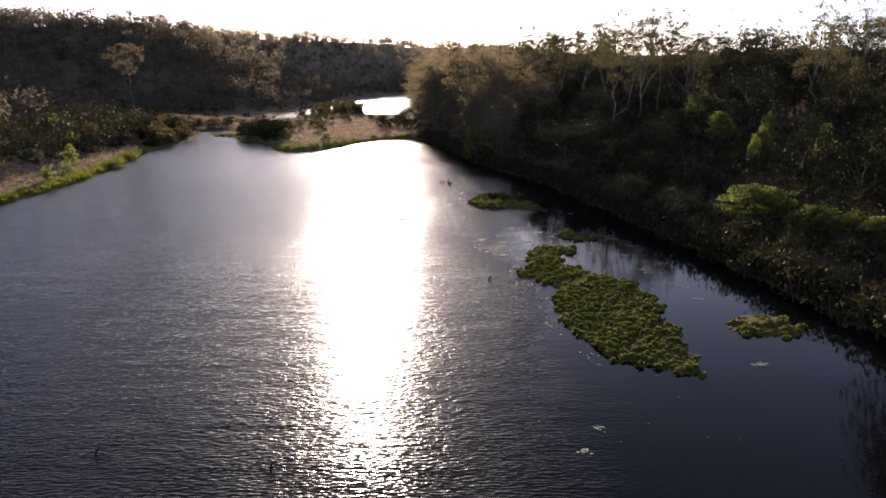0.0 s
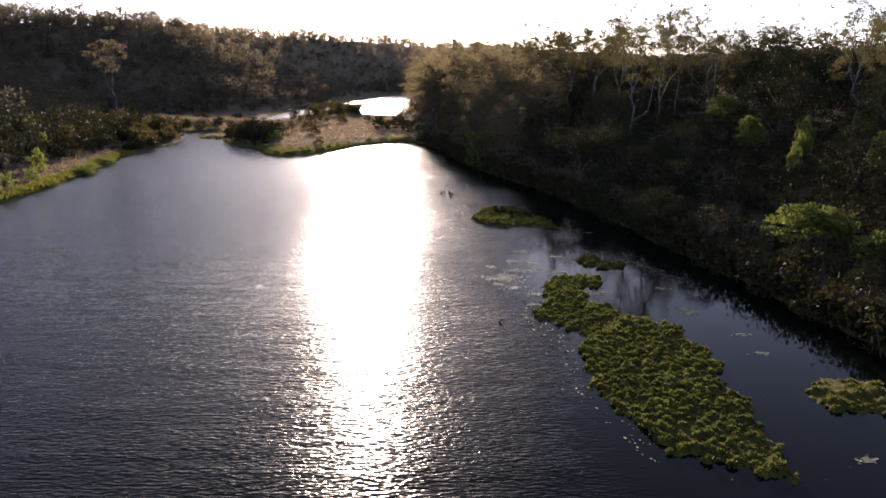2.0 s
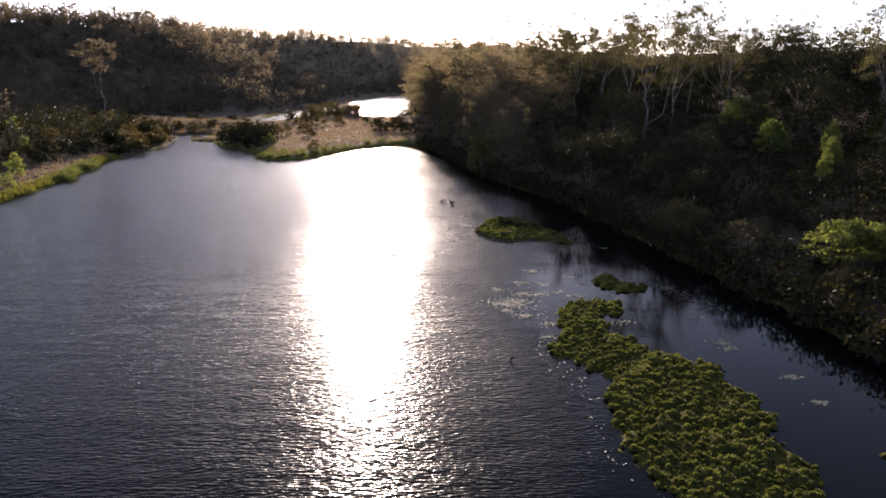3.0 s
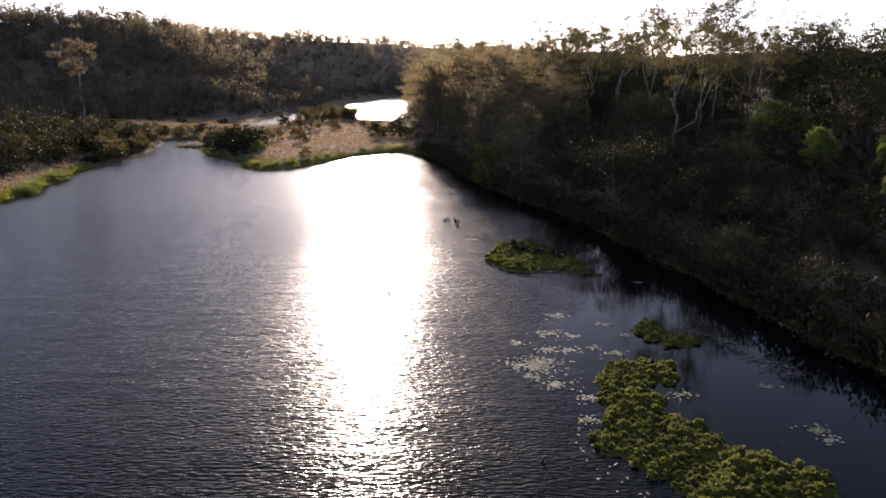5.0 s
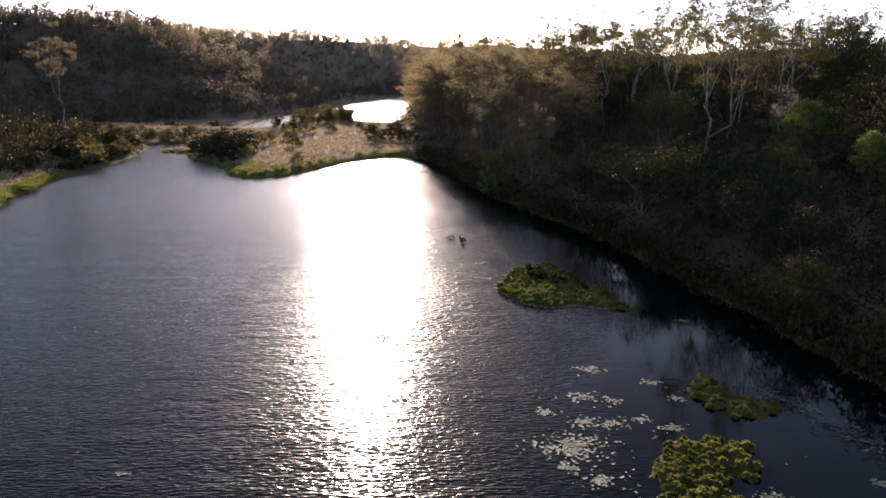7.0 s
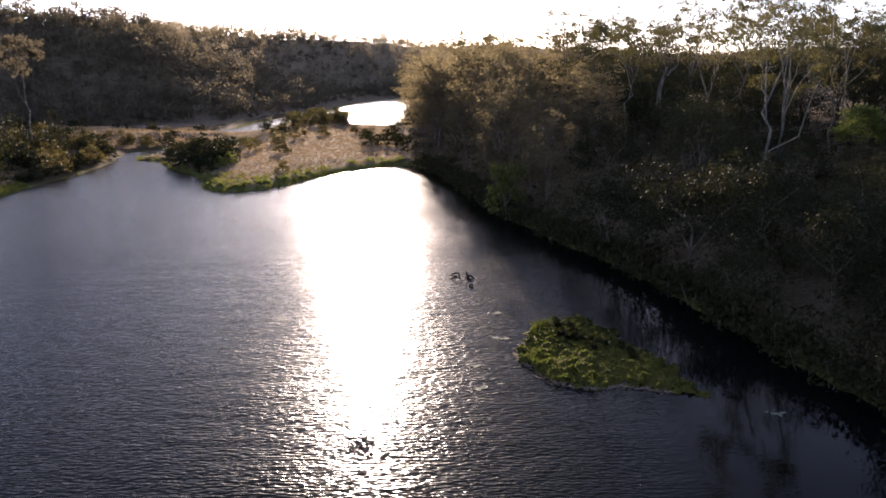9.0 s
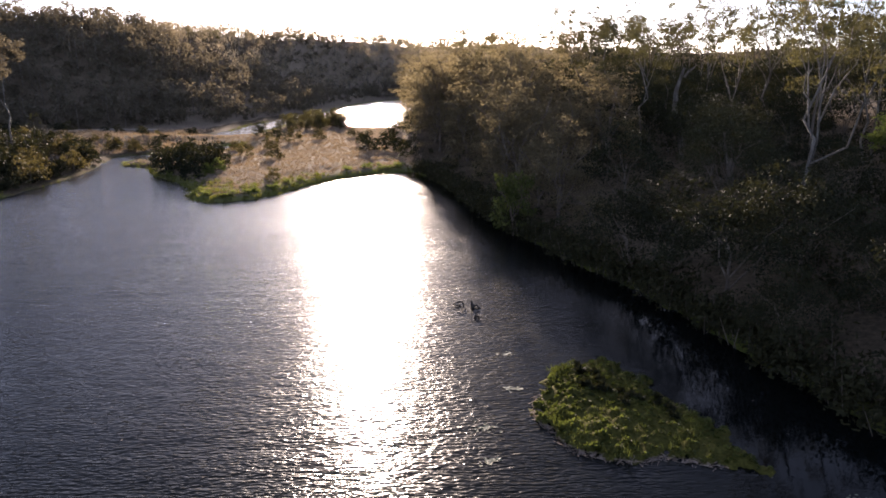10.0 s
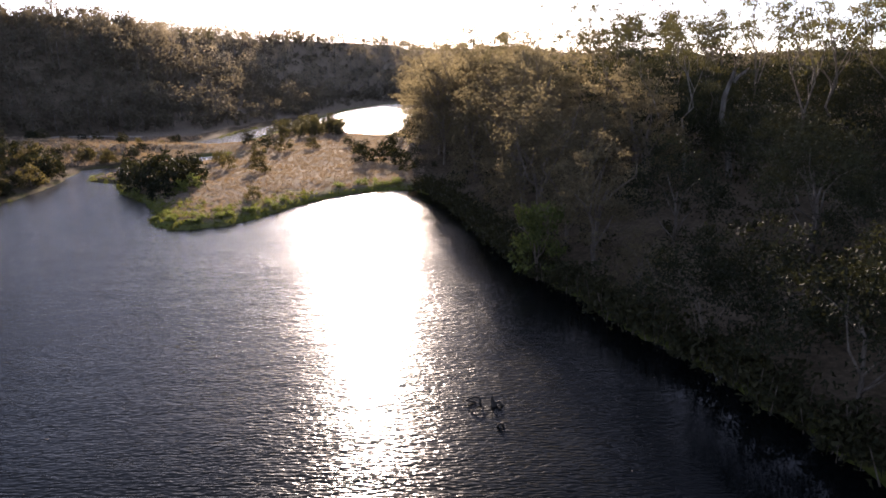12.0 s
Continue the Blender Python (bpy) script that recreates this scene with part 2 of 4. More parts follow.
def bent(a, b, bow, r, steps=5):
    """Points from a to b, bowed and a little crooked."""
    a, b = np.asarray(a, float), np.asarray(b, float)
    side = r.normal(size=3) * np.linalg.norm(b - a) * bow
    ts = np.linspace(0, 1, steps)
    pts = a + (b - a) * ts[:, None] + side * (np.sin(np.pi * ts))[:, None]
    pts[1:-1] += r.normal(size=(steps - 2, 3)) * np.linalg.norm(b - a) * 0.03
    return pts


# ---- plants ----
def gum_tree(name, h, r, leaf_m, bark_m, tufts=70, per=26, first=0.42, spread=0.26, label="", leaf=0.42):
    """A tall gum: pale crooked trunk, forking limbs, leaves in loose tufts at the twigs' ends."""
    tree = tagged(new(name), label, "tree")
    lean = r.normal(size=2) * h * 0.03
    top = np.array([lean[0], lean[1], h * 0.72])
    tp = bent((0, 0, -0.4), top, 0.04, r, 7)
    r0 = h * 0.008
    part("trunk", mesh_of("trunk", *tube(tp, np.linspace(r0, r0 * 0.35, 7)), material=bark_m, smooth=True), tree)
    tips, limbs = [], 4 + r.randint(3)
    for i in range(limbs):
        f = first + (1 - first) * (i / limbs) ** 0.9
        a = tp[0] + (top - tp[0]) * f
        j = min(int(f * 6), 5)
        a = tp[j] + (tp[j + 1] - tp[j]) * (f * 6 - j)
        ang = i * 2.4 + r.rand() * 0.9
        reach = h * spread * (0.7 + 0.5 * r.rand()) * (1.15 - 0.5 * f)
        b = a + np.array([math.cos(ang) * reach, math.sin(ang) * reach, (h - a[2]) * (0.55 + 0.4 * r.rand())])
        lp = bent(a, b, 0.1, r, 6)
        rl = r0 * (0.62 - 0.3 * f)
        pieces = [tube(lp, np.linspace(rl, rl * 0.25, 6), 6)]
        for k in range(5):
            q = lp[2 + k % 4]
            e = q + r.normal(size=3) * h * 0.07 + np.array([math.cos(ang), math.sin(ang), 1.0]) * h * 0.06
            sp = bent(q, e, 0.12, r, 4)
            pieces.append(tube(sp, np.linspace(rl * 0.35, rl * 0.1, 4), 4))
            tips += [sp[-1], sp[-2], e + r.normal(size=3) * h * 0.025]
        tips += [lp[-1], lp[-2], lp[-1] + r.normal(size=3) * h * 0.03]
        part("limb", mesh_of("limb", *joined(pieces), material=bark_m, smooth=True), tree)
    tips = np.array(tips)
    pick = tips[r.randint(len(tips), size=tufts)] + r.normal(size=(tufts, 3)) * h * 0.011
    c = np.repeat(pick, per, 0)
    c = c + np.clip(r.normal(size=c.shape), -1.7, 1.7) * np.array([1, 1, 0.55]) * h * 0.024 * np.repeat(0.45 + 0.9 * r.rand(tufts), per)[:, None]
    v, f = leaf_blades(c, leaf, leaf * 0.4, r, 0.9)
    part("crown", mesh_of("crown", v, tris=f, material=leaf_m), tree)
    return tree


def crown_points(r, h, rad, clumps, per, low=0.12, puff=0.2, drop=0.35):
    """Leaf places: clumps over a lumpy dome, thick at the rind."""
    d = r.normal(size=(clumps, 3))
    d /= np.linalg.norm(d, axis=1)[:, None]
    d[:, 2] = np.abs(d[:, 2]) - drop * r.rand(clumps)
    lump = 0.72 + 0.38 * r.rand(clumps)
    mid = h * (low + (1 - low) * 0.42)
    base = d * lump[:, None] * np.array([rad, rad, h - mid]) + np.array([0, 0, mid])
    base[:, 2] = np.maximum(base[:, 2], h * low * (0.5 + r.rand(clumps)))
    c = np.repeat(base, per, 0)
    g = np.clip(r.normal(size=c.shape), -1.8, 1.8)
    g[:, 2] = np.abs(g[:, 2]) * 0.8 - 0.3
    return c + g * rad * puff, np.repeat(d, per, 0)


def bank_tree(name, h, rad, r, leaf_m, bark_m=None, clumps=70, per=34, low=0.12, label="", leaf=0.4, category="tree", puff=0.17, drop=0.35):
    """A broad leafy tree or shrub: short forked trunk and a lumpy crown of many clumps."""
    tree = tagged(new(name), label, category)
    r0 = h * 0.018
    tp = bent((0, 0, -0.4), (r.normal() * 0.06 * h, r.normal() * 0.06 * h, h * 0.55), 0.06, r, 5)
    pieces = [tube(tp, np.linspace(r0, r0 * 0.5, 5), 6)]
    for i in range(5):
        ang = i * 1.26 + r.rand()
        e = tp[2 + i % 3] + np.array([math.cos(ang) * rad * 0.7, math.sin(ang) * rad * 0.7, h * 0.26])
        pieces.append(tube(bent(tp[1 + i % 3], e, 0.1, r, 4), np.linspace(r0 * 0.5, r0 * 0.12, 4), 5))
    part("trunk", mesh_of("trunk", *joined(pieces), material=bark_m or M_BARK, smooth=True), tree)
    c, d = crown_points(r, h, rad, clumps, per, low, puff, drop)
    v, f = leaf_blades(c, leaf, leaf * 0.5, r, 0.3, d * 0.8)
    part("crown", mesh_of("crown", v, tris=f, material=leaf_m), tree)
    return tree


def dead_tree(name, h, r, label):
    tree = tagged(new(name), label, "dead tree")
    tp = bent((0, 0, -0.3), (r.normal() * 0.5, r.normal() * 0.5, h * 0.75), 0.03, r, 6)
    part("trunk", mesh_of("trunk", *tube(tp, np.linspace(h * 0.02, h * 0.008, 6)), material=M_DEAD, smooth=True), tree)
    for i in range(7):
        j = 2 + i % 4
        ang = i * 2.2 + r.rand()
        e = tp[j] + np.array([math.cos(ang), math.sin(ang), 1.1]) * h * (0.14 + 0.1 * r.rand())
        lp = bent(tp[j], e, 0.12, r, 5)
        pieces = [tube(lp, np.linspace(h * 0.008, h * 0.002, 5), 5)]
        for k in range(3):
            q = lp[2 + k % 3]
            pieces.append(tube(bent(q, q + r.normal(size=3) * h * 0.05 + np.array([0, 0, h * 0.05]), 0.1, r, 4), np.linspace(h * 0.003, h * 0.001, 4), 4))
        part("limb", mesh_of("limb", *joined(pieces), material=M_DEAD, smooth=True), tree)
    return tree


# ---- plan of the water ----
LAKE = np.array([(-76, -260), (-72, -40), (-70, 60), (-68.8, 115), (-67.5, 130), (-67.7, 144), (-70, 164), (-72, 177), (-74, 192), (-73, 210), (-74, 228),
                 (-77, 240), (-79.5, 252), (-75.5, 258), (-71, 256.5), (-67.5, 249), (-69, 244), (-72.5, 240.5), (-70, 235), (-63, 231), (-57, 218), (-49.6, 209), (-43.2, 198), (-41.6, 191.4), (-39.6, 187.6), (-35.8, 185.6),
                 (-30.3, 187.9), (-26.4, 195), (-22.9, 203), (-17.7, 212), (-12, 216), (-5.6, 217.5), (-2.5, 210), (1, 197), (4.4, 178), (8.6, 160), (13, 146),
                 (18, 132), (21, 118), (24, 105), (26, 92), (28.5, 80), (30.5, 68), (32.5, 56), (35, 45), (38, 28), (41, 0), (44, -100), (46, -260)], float)
POOL = np.array([(-78, 312), (-76.5, 315.5), (-72.5, 333), (-71.5, 357), (-65, 400), (-54, 440), (-49, 510), (-40, 548), (-31, 574), (-10, 592), (40, 590), (44, 500), (10, 400), (-8, 345),
                 (-17, 332), (-25, 338), (-33, 346), (-43, 378), (-50, 376), (-57.7, 362), (-58.5, 331), (-60.5, 314), (-67, 309.5), (-75, 310)], float)
POND = np.array([(-62, 266), (-57, 263), (-54, 270), (-56, 279), (-61, 276)], float)
FOOT = np.array([(-135, -400), (-122, 0), (-112, 120), (-112, 190), (-122, 250), (-140, 330), (-86, 358), (-68, 430), (-61, 505), (-52, 552), (-36, 590), (60, 625), (170, 660), (420, 640)], float)


def seg_dist(x, y, line, close):
    pts = np.concatenate([line, line[:1]]) if close else line
    best = np.full(x.shape, 1e9)
    for (ax, ay), (bx, by) in zip(pts[:-1], pts[1:]):
        dx, dy = bx - ax, by - ay
        t = np.clip(((x - ax) * dx + (y - ay) * dy) / (dx * dx + dy * dy), 0, 1)
        best = np.minimum(best, np.hypot(x - ax - t * dx, y - ay - t * dy))
    return best


def inside(x, y, poly):
    res = np.zeros(x.shape, bool)
    for (ax, ay), (bx, by) in zip(poly, np.roll(poly, -1, 0)):
        hit = ((ay > y) != (by > y)) & (x < (bx - ax) * (y - ay) / (by - ay + 1e-12) + ax)
        res ^= hit
    return res


def wob(x, y, s, k=0.0):
    """Smooth unevenness, about -1 to 1."""
    return (np.sin(x * s + 1.3 + k) * np.cos(y * s * 0.83 + 0.4 * k) + 0.6 * np.sin(x * s * 2.3 - y * s * 1.7 + 2 * k) + 0.35 * np.sin(x * s * 4.9 + y * s * 4.1 + k)) / 1.6


def smooth(t):
    t = np.clip(t, 0, 1)
    return t * t * (3 - 2 * t)


def shore(x, y):
    """Metres from the water's edge: above 0 on land."""
    best = None
    for poly in (LAKE, POOL, POND):
        d = seg_dist(x, y, poly, True)
        d = np.where(inside(x, y, poly), -d, d)
        best = d if best is None else np.minimum(best, d)
    return best + 0.5 * wob(x, y, 0.9) + 0.25 * wob(x, y, 2.6, 2)


FOOT_REGION = np.concatenate([FOOT, [(420, 3000), (-3000, 3000), (-3000, -400)]])


def hill(x, y):
    d = seg_dist(x, y, FOOT, False)
    return np.where(inside(x, y, FOOT_REGION), d, -d)


RY = np.array([-260, 0, 45, 80, 118, 146, 178, 210, 217, 270, 330, 400, 500, 620])
RX = np.array([46, 41, 35, 28.5, 21, 13, 4.4, -2.5, -5, -9, -14, 6, 46, 60])


def right_of(x, y):
    return x - np.interp(y, RY, RX)


def ground_z(x, y):
    x, y = np.asarray(x, float), np.asarray(y, float)
    d, f, rt = shore(x, y), hill(x, y), right_of(x, y)
    z = np.where(d > 0, 0.75 * (1 - np.exp(-d / 1.2)), np.maximum(d * 0.5, -1.6))
    land = d > 0
    wood = smooth(rt / 4 + 0.5) * (f < 0)
    z = z + land * wood * (4.6 * smooth(d / 32) + 4.0 * smooth((d - 30) / 90) + 0.6 * wob(x, y, 0.07) * smooth(d / 15))
    left = (x < -50) & (f < 0) & (y < 300)
    z = z + land * left * (3.0 * smooth((d - 3) / 36) + 0.5 * wob(x, y, 0.11) * smooth(d / 12))
    pen = (rt < 0) & ~left
    z = z + land * pen * (0.45 * smooth(d / 14) - 0.35 * smooth((y - 215) / 40) * smooth(d / 2) + 0.15 * wob(x, y, 0.2) * smooth(d / 8))
    easy = smooth((x + 105) / 110)
    run = 105 + 225 * easy
    top = (42 + 4 * easy) * (1 - 0.55 * smooth((x - 60) / 250)) + 3 * wob(x, y, 0.012) - 5 * smooth((330 - y) / 200)
    z = z + np.where(f > 0, top * (smooth(f / run + 0.02) * (1 - easy) + np.clip(f / run, 0, 1) * easy) + 1.5 * wob(x, y, 0.05) * smooth(f / 40), 0)
    far = np.hypot(x, y - 200)
    z = z + np.where((f < 0) & (d > 0), 24 * smooth((far - 330) / 900) + 5 * wob(x, y, 0.006) * smooth((far - 300) / 400), 0)
    return z


def spaced(*runs):
    out = [np.array([runs[0][0]], float)]
    for a, b_, step in runs:
        out.append(np.linspace(a, b_, max(2, int(round((b_ - a) / step)) + 1))[1:])
    return np.concatenate(out)


def sheet(name, xs, ys, zf, material):
    gx, gy = np.meshgrid(xs, ys)
    v = np.stack([gx, gy, zf(gx, gy)], -1).reshape(-1, 3)
    nx, ny = len(xs), len(ys)
    i = (np.arange(ny - 1)[:, None] * nx + np.arange(nx - 1)[None]).ravel()
    f = np.stack([i, i + 1, i + nx + 1, i + nx], 1)
    return mesh_of(name, v, f, material=material, smooth=True), gx, gy


xs = spaced((-4500, -900, 600), (-900, -300, 60), (-300, -95, 6), (-95, 45, 1.4), (45, 200, 5), (200, 900, 50), (900, 4500, 600))
ys = spaced((-4500, -600, 650), (-600, 0, 50), (0, 30, 5), (30, 280, 1.5), (280, 620, 4), (620, 1100, 30), (1100, 4700, 400))
me, gx, gy = sheet("ground", xs, ys, ground_z, M_GROUND)
sd, hf, rt = shore(gx, gy), hill(gx, gy), right_of(gx, gy)
# hill beyond x -110: extra pale dry cover stands in for haze
cover = np.where(rt > 0, 0.12, 0.75) * np.where(hf > 0, np.where(gx > -110, 1.1, 0.35), 1.0)
cover = np.where((rt > 70) & (np.hypot(gx, gy) > 350), 0.6, cover)
cover = np.where((gx < -60) & (gy < 320) & (hf < 0), 0.3, cover)
cover = np.where((gx < -60) & (gy > 195) & (sd < 9), -0.1, cover)
greenish = np.where(rt < 2, np.exp(-np.maximum(sd - 0.4, 0) / 2.2), -0.8)
greenish = np.where((gx < -60) & (gy > 195), greenish - 0.7, greenish)
for key, val in (("cover", cover), ("green", greenish)):
    at = me.attributes.new(key, "FLOAT", "POINT")
    at.data.foreach_set("value", val.ravel().astype(np.float32))
tagged(new("ground", me), "dry grassy river banks and wooded hillside ground", "ground", kind="structure")

wx, wy = spaced((-110, 80, 2.5)), spaced((-300, 20, 8), (20, 240, 2.5), (240, 620, 5))
me, gx, gy = sheet("water", wx, wy, lambda x, y: x * 0, M_WATER)
edge = seg_dist(gx, gy, np.stack([RX, RY], 1)[:9], False) + 3 * wob(gx, gy, 0.12)
reach = np.interp(gy, [20, 55, 90, 120, 150, 210], [27, 23, 15, 6, 0.5, 0])
lee = np.clip(1.0 - (edge - reach) / 5, 0, 1)
at = me.attributes.new("calm", "FLOAT", "POINT")
at.data.foreach_set("value", np.clip(lee, 0, 1).ravel().astype(np.float32))
tagged(new("water", me), "dark rippled river water glittering in low sun", "water", kind="structure")


# ---- placing ----
def rz(x, y):
    return float(ground_z(np.array([x]), np.array([y]))[0])


def placed(x, y, s=1.0, turn=None, sink=0.0, sz=None):
    a = rng.rand() * 360 if turn is None else turn
    return Matrix.Translation((x, y, rz(x, y) - sink)) @ pose(0, 0, 0, 0, 0, a) @ Matrix.Diagonal((s, s, sz or s, 1))


def plant(protos, x, y, s=1.0, group="", turn=None, sz=None):
    """Sets out one of the kinds in protos: the kind itself at its first use, a copy after that."""
    k = rng.randint(len(protos))
    ob, used = protos[k]
    m = placed(x, y, s, turn, sz=sz)
    if not used:
        ob.matrix_world = m
        protos[k] = (ob, True)
    else:
        was = ob.scale.copy()
        ob.scale = (1, 1, 1)
        ob = copy_thing(ob, m)
        protos[k][0].scale = was
    return tagged(ob, group=group)


def kinds(make, count):
    return [(make(np.random.RandomState(100 + 17 * i)), False) for i in range(count)]


def unplace(protos):
    """Removes kinds that were never set out."""
    for ob, used in protos:
        if not used:
            for o in (*ob.children_recursive, ob):
                bpy.data.objects.remove(o)


# ---- wooded bank ----
gums = kinds(lambda r: gum_tree("gum_tree", 24, r, M_GUM, M_PALE, 190, 30, 0.42, 0.28,
                                "tall gum tree with pale crooked trunk and sparse crown", 0.3), 5)
slim = kinds(lambda r: gum_tree("slender_gum_tree", 24, r, M_GUM, M_BARK, 64, 28, 0.5, 0.17,
                                "slender gum tree with thin see-through crown standing above the woods"), 4)
tall = kinds(lambda r: bank_tree("river_tree", 18, 5.2, r, M_TALL, M_BARK, 125, 46, 0.06,
                                 "tall river tree leafy down to the water, leaves paled for haze", 0.32, puff=0.12, drop=0.9), 5)
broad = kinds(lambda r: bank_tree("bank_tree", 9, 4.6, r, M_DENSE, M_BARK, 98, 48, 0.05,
                                  "dense green bushy bank tree, leaves darkened for the shade", 0.25, puff=0.135), 5)
olive = kinds(lambda r: bank_tree("olive_tree", 11, 4.2, r, M_OLIVE, M_BARK, 95, 38, 0.12,
                                  "olive-leaved bush tree with open crown in the woods", 0.27, puff=0.14), 4)
fresh = kinds(lambda r: bank_tree("leafy_tree", 6, 2.5, r, M_BRIGHT, M_BARK, 80, 46, 0.08,
                                  "bright yellow-green leafy tree catching the sun", 0.32, puff=0.14), 3)

# the trees that stand out one by one
for x, y, h in ((32.5, 137.5, 28.5), (41, 154, 27.5), (9.5, 240, 29), (72, 211, 28), (58, 172, 27), (64, 128, 27), (30, 182, 27), (26, 212, 28)):
    plant(gums, x, y, (h - rz(x, y)) / 24, "gums above the woods")
for x, y, h in ((51, 173, 33), (51, 187, 31.5), (46, 203, 32), (85, 164, 33), (92, 167, 31.5), (97, 160, 30), (37, 240, 29.5), (42, 246, 30), (33, 252, 29),
                (48, 250, 29.5), (56, 243, 29), (62, 250, 30), (30, 262, 29.5), (70, 236, 28.5), (80, 226, 28), (92, 214, 28.5), (103, 205, 28), (38, 168, 26),
                (76, 150, 28), (23, 262, 29), (44, 228, 28), (66, 196, 27), (34, 236, 28), (52, 236, 28)):
    plant(slim, x, y, (h + (1.5 if y > 205 else 0) - rz(x, y)) / 24, "gums above the woods")
# place, height of the top, breadth of the crown
FRESH = ((36.2, 84, 6.2, 5.6), (38.4, 83.5, 5.9, 4.2), (39.6, 76, 5.4, 4.6), (42.6, 73.5, 4.9, 3.6), (43.4, 70, 5.2, 3.6), (50.2, 132, 11.8, 4), (59, 166, 13.8, 6.5), (62, 163, 12.4, 4),
         (57, 128, 11.5, 2.4), (54, 103, 11.2, 2.2), (58, 96, 9.6, 4.2), (52, 118, 10.2, 2.0), (70, 136, 13.2, 4.4), (48, 112, 9.2, 1.6))
for x, y, h, w in FRESH:
    plant(fresh, x, y, w / 4.6, "sunlit leafy trees", sz=(h - rz(x, y) + 0.4) / 6)

taken = []
for i in range(6000):
    y = 28 + 330 * rng.rand()
    off = 120 * rng.rand() ** 1.25
    x = float(np.interp(y, RY, RX)) + 1.2 + off
    near = off < 9
    gap = 3.4 if near else 5.2
    if x > 0.72 * y + 30 or (y > 225 and off > 80):
        continue
    if any((x - a) ** 2 + (y - b_) ** 2 < gap * gap for a, b_ in taken) or len(taken) > 290:
        continue
    if y > 150 and off < 3.2:
        continue
    taken.append((x, y))
    u = 0.75 + 0.55 * rng.rand()
    cap = 99.0
    for fx, fy, fh, fw in FRESH:
        if -2 < y - fy < 100 and abs(x - fx + 0.095 * (y - fy)) < 5.5:
            cap = min(cap, fh - 2.4 + 0.165 * (y - fy) - rz(x, y))
        if -18 < y - fy < -1.5 and abs(x - fx * y / fy) < 3.5:
            cap = min(cap, 3.2)
    if cap < 2.5:
        continue
    if y > 168 and off < 26 or (y > 145 and off < 10):
        hgt = float(np.interp(y, [145, 175, 195, 215, 330], [10, 15, 19, 21, 17])) * u
        hgt = min(hgt, cap)
        plant(tall, x, y, hgt / 18, "trees of the wooded bank")
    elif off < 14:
        # made taller where out of view, so that the water reflects dark
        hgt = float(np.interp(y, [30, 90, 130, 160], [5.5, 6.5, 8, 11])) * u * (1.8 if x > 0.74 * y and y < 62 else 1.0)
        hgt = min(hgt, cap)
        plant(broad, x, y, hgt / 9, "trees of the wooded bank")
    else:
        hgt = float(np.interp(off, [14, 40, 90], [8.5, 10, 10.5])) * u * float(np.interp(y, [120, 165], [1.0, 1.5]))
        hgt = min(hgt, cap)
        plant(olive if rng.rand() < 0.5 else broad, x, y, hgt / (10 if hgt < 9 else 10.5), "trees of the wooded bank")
# unseen trees added at right; the tall ones darken the river's reflection
for x, y in ((43, 47), (47, 52), (44.5, 57), (51, 58), (46, 64), (53, 66), (47.5, 71), (55, 74), (49.5, 78), (56, 84), (51, 89), (42.5, 40), (50, 45)):
    plant(olive, x + 2.5, y, (1.75 if y < 68 else 0.7) + 0.3 * rng.rand(), "trees of the wooded bank")
for x, y in ((50, 86), (49, 98)):
    plant(broad, x, y, (13.0 - rz(x, y) + rng.rand()) / 9, "trees of the wooded bank")
plant(kinds(lambda r: bank_tree("yellow_shrub", 5.5, 2.0, r, M_WEED, M_BARK, 46, 30, 0.05, "yellowish leafy shrub leaning out over the water", 0.35, "shrub", drop=1.0), 1), 8.2, 158.6, 1.25, sz=1.7)
# fuller crowns of the skyline
for x, y, h in ((58, 170, 29), (86, 240, 30), (90, 232, 30.5), (93.5, 222, 31), (91, 213, 29.5), (97, 226, 29.5), (41, 240, 31), (46, 246, 31.5), (53, 246, 31),
                (35, 250, 31.5), (59, 252, 31.5), (89, 156, 32), (94.5, 159, 31.5), (70, 232, 31)):
    plant(gums, x, y, (h - rz(x, y)) / 24, "gums above the woods")
for x, y, h in ((9.5, 241, 31), (14.5, 239, 28), (5.5, 236, 27)):
    plant(tall, x, y, (h - rz(x, y)) / 18, "trees of the wooded bank")
r1 = np.random.RandomState(5)
dead_tree("dead_tree", 15, r1, "bare grey dead tree standing in the woods").matrix_world = placed(81, 186)
stub = tagged(new("broken_trunk"), "broken grey dead trunk standing above the trees", "dead tree")
part("trunk", mesh_of("trunk", *joined([tube(bent((0, 0, 0), (0.3, 0, 14), 0.02, r1, 6), [0.45, 0.42, 0.38, 0.36, 0.33, 0.2], 8),
                                         tube(bent((0.2, 0, 12.6), (-1.6, 0.2, 14.4), 0.05, r1, 4), [0.25, 0.2, 0.16, 0.08], 6)]), material=M_DEAD, smooth=True), stub)
stub.matrix_world = placed(38, 188)


def scatter(count, test, box, r):
    """Random places (x, y) in the box that pass the test."""
    x = box[0] + (box[1] - box[0]) * r.rand(count)
    y = box[2] + (box[3] - box[2]) * r.rand(count)
    ok = test(x, y)
    return x[ok], y[ok]


